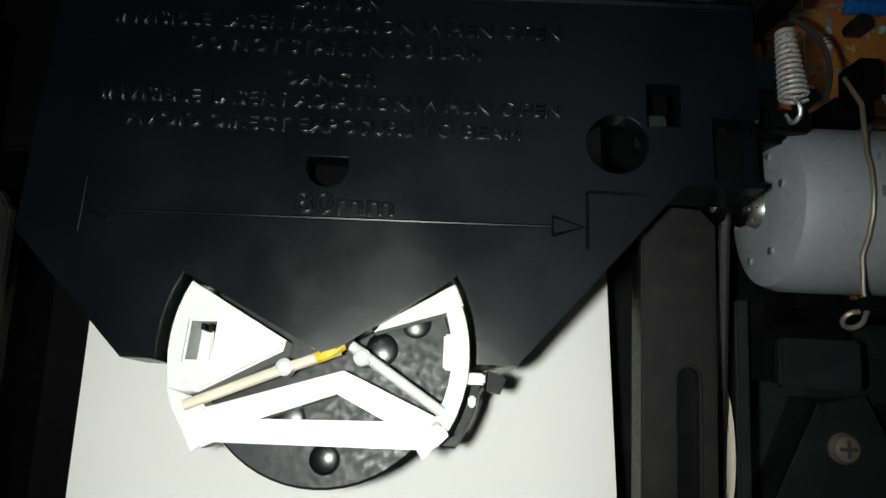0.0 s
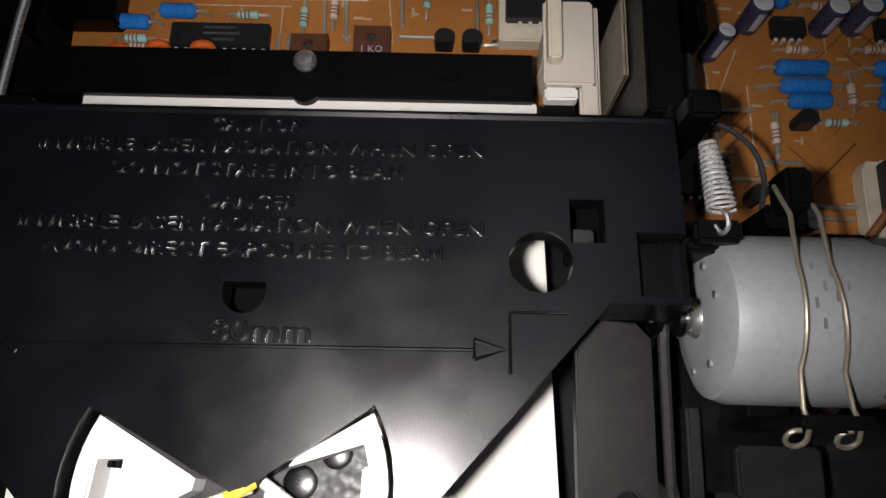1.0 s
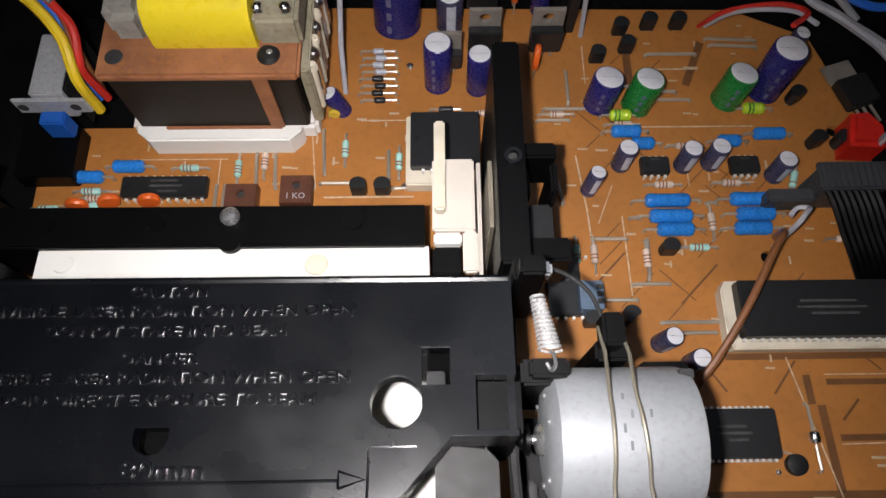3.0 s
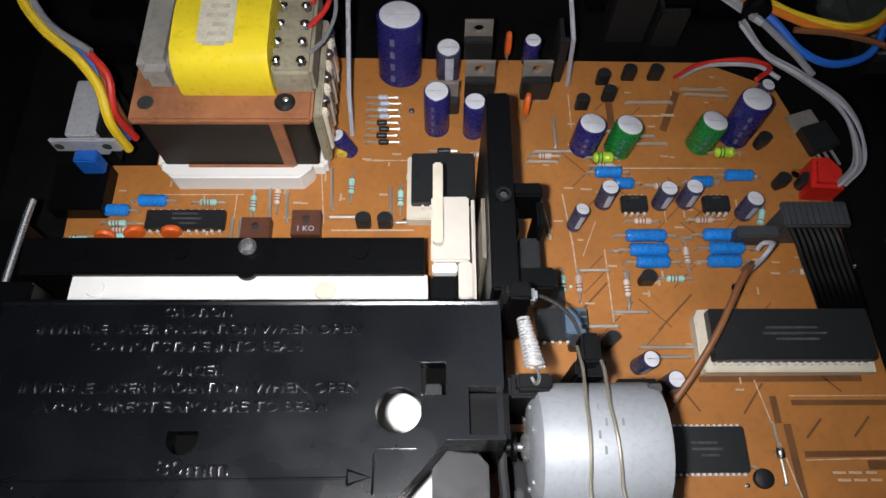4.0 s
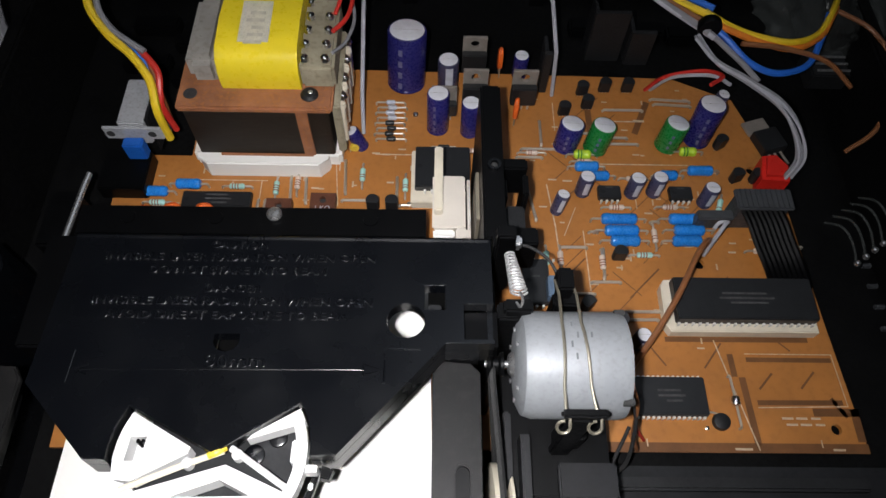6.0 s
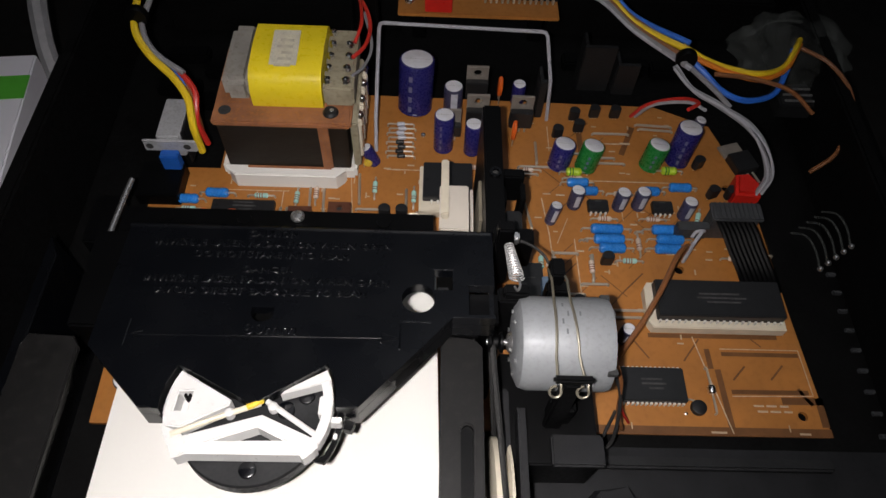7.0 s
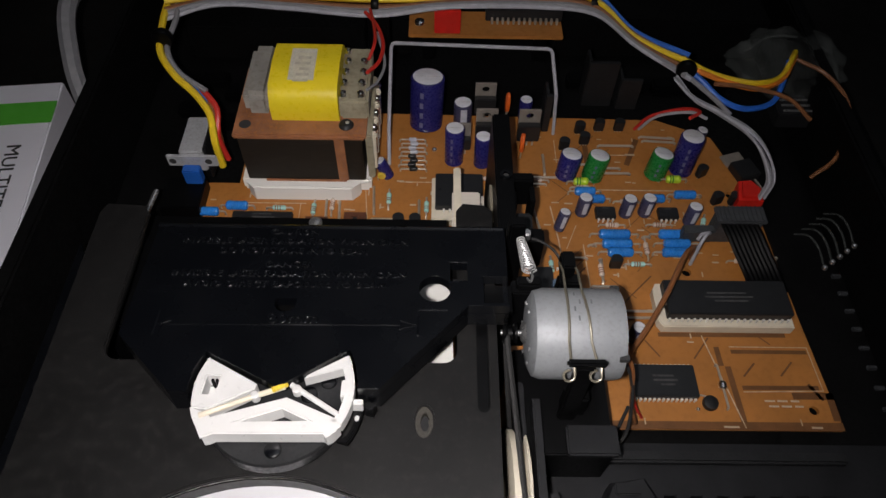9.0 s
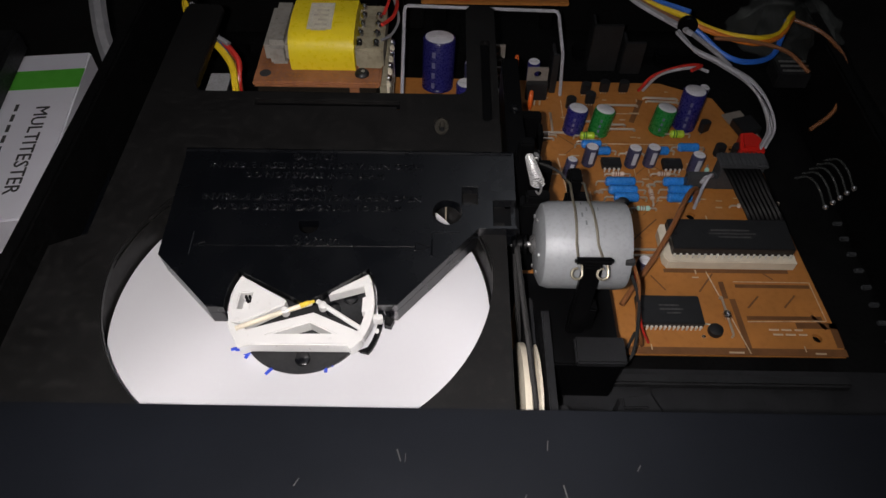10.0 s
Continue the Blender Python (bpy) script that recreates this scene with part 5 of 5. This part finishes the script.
cable("motor_leads", "thin red-brown and black motor leads", [(WIREN, 0.6, [(94, 60, 44), (98, 56, 34), (100, 52, 20), (104, 50, 8), (104, 56, 3)]), (RUBBER, 0.6, [(94, 58, 40), (99, 54, 28), (100, 46, 10), (96, 44, 4), (104, 58, 3)]), (WIRER, 0.5, [(95, 61, 42), (99, 58, 30), (103, 55, 14), (108, 54, 3)])], "cable")
cable("power_cable", "thick grey mains cord on the bench outside", [(WIREG, 4.0, [(-60, 268, 20), (-94, 264, 40), (-120, 252, 44), (-132, 234, 38), (-130, 212, 22), (-124, 196, 6), (-119, 178, -14), (-117, 160, -26)])], "cable")
hook = thing("cable_hook", 135.5, 120.5, 0, "white bent wire hook over the brown wire", "hook")
bm = bmesh.new()
sweep(bm, curve_pts([(3, -1, 2), (3.5, 0, 15), (6, 3, 17), (8, 5, 15), (6, 6, 13), (4, 4, 12)]), 0.7, 8)
part("hook_wire", bm, WIREW, hook)
for x, y, z in ((8, 226, 46), (104, 227, 47), (139, 190, 42), (-77, 196, 49)):
    t = thing("cable_tie", x, y, z, "black cable tie round the wires", "cable tie", "cable ties")
    bm = bmesh.new()
    lathe(bm, [(4.0, -1.7), (4.3, -1.2), (4.3, 1.2), (4.0, 1.7)], axis="x" if y > 200 else "y", seg=20)
    part("band", bm, BLACK, t)
post = thing("cable_post", 8, 236, -10, "black plastic cable post at the rear", "post")
bm = bmesh.new()
box(bm, -5, -5, 0, 5, 5, 64, 0.8)
part("post_body", bm, BLACK, post)

# red plug, grey connector and black ribbon
plug = thing("red_trimmer_cap", 168.5, 153, 0, "red plastic potentiometer cap on the board", "cap")
bm = bmesh.new()
prism(bm, [(-5.6, -5), (4.8, -5.6), (5.6, 1.6), (2.4, 6.2), (-3.2, 5.6)], 0.2, 10, bevel=1.4)
part("cap_body", bm, RED, plug)
ribbon_con = thing("ribbon_connector", 158.5, 135.5, 0, "dark grey ribbon connector", "connector")
for nm, b in (("housing", (-9, -3.5, 0.2, 9, 3.5, 13)), ("strain_relief", (-10, -4.2, 13.2, 10, 4.2, 15)), ("side_arm", (-22, -5, 2, -9.2, -1, 9))):
    bm = bmesh.new()
    box(bm, *b, 0.5)
    part(nm, bm, GREYPLUG, ribbon_con)
bm = bmesh.new()
box(bm, -0.25, -3.8, 15.05, 0.25, 3.8, 15.4)
ridge = made(bm, "ridge", GREYPLUG)
for i in range(10):
    piece("ridge", ridge, ribbon_con, -8.1 + i * 1.8, 0, 0)
ribbon = thing("ribbon_cable", 0, 0, 0, "flat black ribbon cable from the grey connector", "ribbon cable")
for i in range(8):
    bm = bmesh.new()
    x = 150.4 + i * 1.85
    sweep(bm, curve_pts([(x, 134, 13), (x + 2, 128, 12), (x + 4.5, 121, 9), (x + 8, 113, 5), (x + 13, 107, -3), (x + 15, 104, -12)]), 0.98, 6)
    part("core", bm, BLACK, ribbon)
# clear bag and the shiny flex coil at the side
bag = thing("plastic_bag", 200, 222, 20, "crumpled clear plastic bag round a small part", "plastic bag")
bm = bmesh.new()
bmesh.ops.create_icosphere(bm, subdivisions=4, radius=1.0)
for v in bm.verts:
    n = noise.noise(v.co * 2.3) * 0.35 + noise.noise(v.co * 6) * 0.12
    v.co = Vector((v.co.x * 24, v.co.y * 20, v.co.z * 12)) * (1 + n)
part("film_skin", bm, FILM, bag)
bm = bmesh.new()
sweep(bm, curve_pts([(-20, 6, 2), (-8, 12, 6), (8, 13, 5), (22, 6, 2)]), 0.7, 6)
part("bag_seal", bm, FILM, bag)
sensor = thing("bagged_sensor", 200, 200, 6, "small clear sensor block with shiny contacts", "sensor")
bm = bmesh.new()
box(bm, -9, -6, 0, 9, 8, 8, 0.6)
part("sensor_case", bm, SMOKE, sensor)
for k in range(3):
    bm = bmesh.new()
    box(bm, -7, -4 + k * 3.6, 8.1, 8, -3 + k * 3.6, 8.9, 0.2)
    part("contact", bm, STEEL, sensor)
flex = thing("clear_flex_coil", 191, 125, 12, "coiled clear plastic strip with shiny edges", "plastic strip", rz=35)
for k in range(5):
    bm = bmesh.new()
    sweep(bm, curve_pts([(-12 + k * 4.6, -8, 0), (-11 + k * 4.6, -2, 5), (-10 + k * 4.6, 4, 6), (-9 + k * 4.6, 9, 1)]), 0.45, 6)
    part("fold", bm, FILM, flex)
    bm = bmesh.new()
    lathe(bm, [(1.1, 0), (0.9, 1.2), (0.3, 1.5)], (-12 + k * 4.6, -8, 0), seg=10)
    part("bright_end", bm, STEEL, flex)

# ---- tester's box on the bench ----
card = thing("tester_box", -140, 117, -30, "white card box of a tester with a green band", "cardboard box", rz=6.8)
bm = bmesh.new()
box(bm, -66, 0, 0, 0, 118, 22, 0.8)
part("carton", bm, BOXWHITE, card)
bm = bmesh.new()
box(bm, -66.1, 88.5, 22.02, 0.1, 103.5, 22.3)
part("green_band", bm, BOXGREEN, card)
letters("product_word", "MULTITESTER", 9.3, 0.15, INK_AND_SHADE, card, pose(-13.8 * MM, 74.8 * MM, 22.2 * MM, 0, 0, -90), align="LEFT", squeeze=1.05)
for i in range(9):
    bm = bmesh.new()
    box(bm, -27, 72 - i * 7.5, 22.02, -25.4, 77 - i * 7.5, 22.2)
    part("print_bar", bm, GREYINK, card)
case = thing("meter_case", -186, 150, -8, "dark clear-lidded meter case lying on the box", "case", rz=6.8)
bm = bmesh.new()
box(bm, -24, -26, 0.5, 10, 84, 14, 2)
part("case_shell", bm, SMOKE, case)
bm = bmesh.new()
box(bm, -20, 50, 14.05, 6, 60, 14.6, 0.2)
part("red_mark", bm, RED, case)


# ---- the lit torch carried beside the lens ----
torch = thing("torch", 0, 0, 0, "small lit torch held close above the player", "torch")
bm = bmesh.new()
lathe(bm, [(3.6, 8.0), (5.6, 7.6), (5.8, 1.2), (5.4, 1.0), (4.6, 1.0), (4.4, 5.2)], seg=24, caps=False)
lathe(bm, [(5.5, 8.0), (1.0, 8.3)], seg=24)
part("housing", bm, BLACK, torch)
bm = bmesh.new()
lathe(bm, [(3.4, 5.6), (3.4, 6.0)], seg=20)
part("lens", bm, GLOW, torch, "bright white torch lens")


# ---- what moves ----
OPEN = 126


def motions():
    slide = [(0.0, OPEN), (8.58, OPEN), (8.7, 115.5), (8.8, 104), (8.9, 92), (9.0, 79.2), (9.1, 67.2), (9.2, 54.4), (9.3, 41.5), (9.4, 29.5), (9.5, 16), (9.6, 4.5), (9.7, 0), (10.0, 0)]
    walk(tray, [(t, pose(0, -d * MM, LIFT * MM)) for t, d in slide])
    # the disc lies loose in its well and settles as the tray stops
    walk(disc, [(t, pose(CX * MM, (CY - d + (1.0 if d > 10 else 0.0)) * MM, (44.6 if d > 4 else 41.6) * MM)) for t, d in slide])
    # the arm drops onto the disc as the tray arrives
    fall = [(0.0, 0.0), (9.45, 0.0), (9.55, 0.15), (9.65, 0.7), (9.72, 1.0), (10.0, 1.0)]
    h = Vector(HINGE) * MM
    home = Vector((PX, PY, HINGE[2])) * MM - h
    arms = [(t, pose(h.x, h.y, h.z - 1.1 * MM * f, -5.6 + 11.4 * f)) for t, f in fall]
    walk(clamp, arms)
    walk(torch, [(t, look(eye, target, roll) @ pose(-0.0125, -0.001, 0.0, -11, 3, 0)) for t, eye, target, roll in PATH])
    walk(puck, [(t, m @ Matrix.Translation(home)) for t, m in arms])


motions()
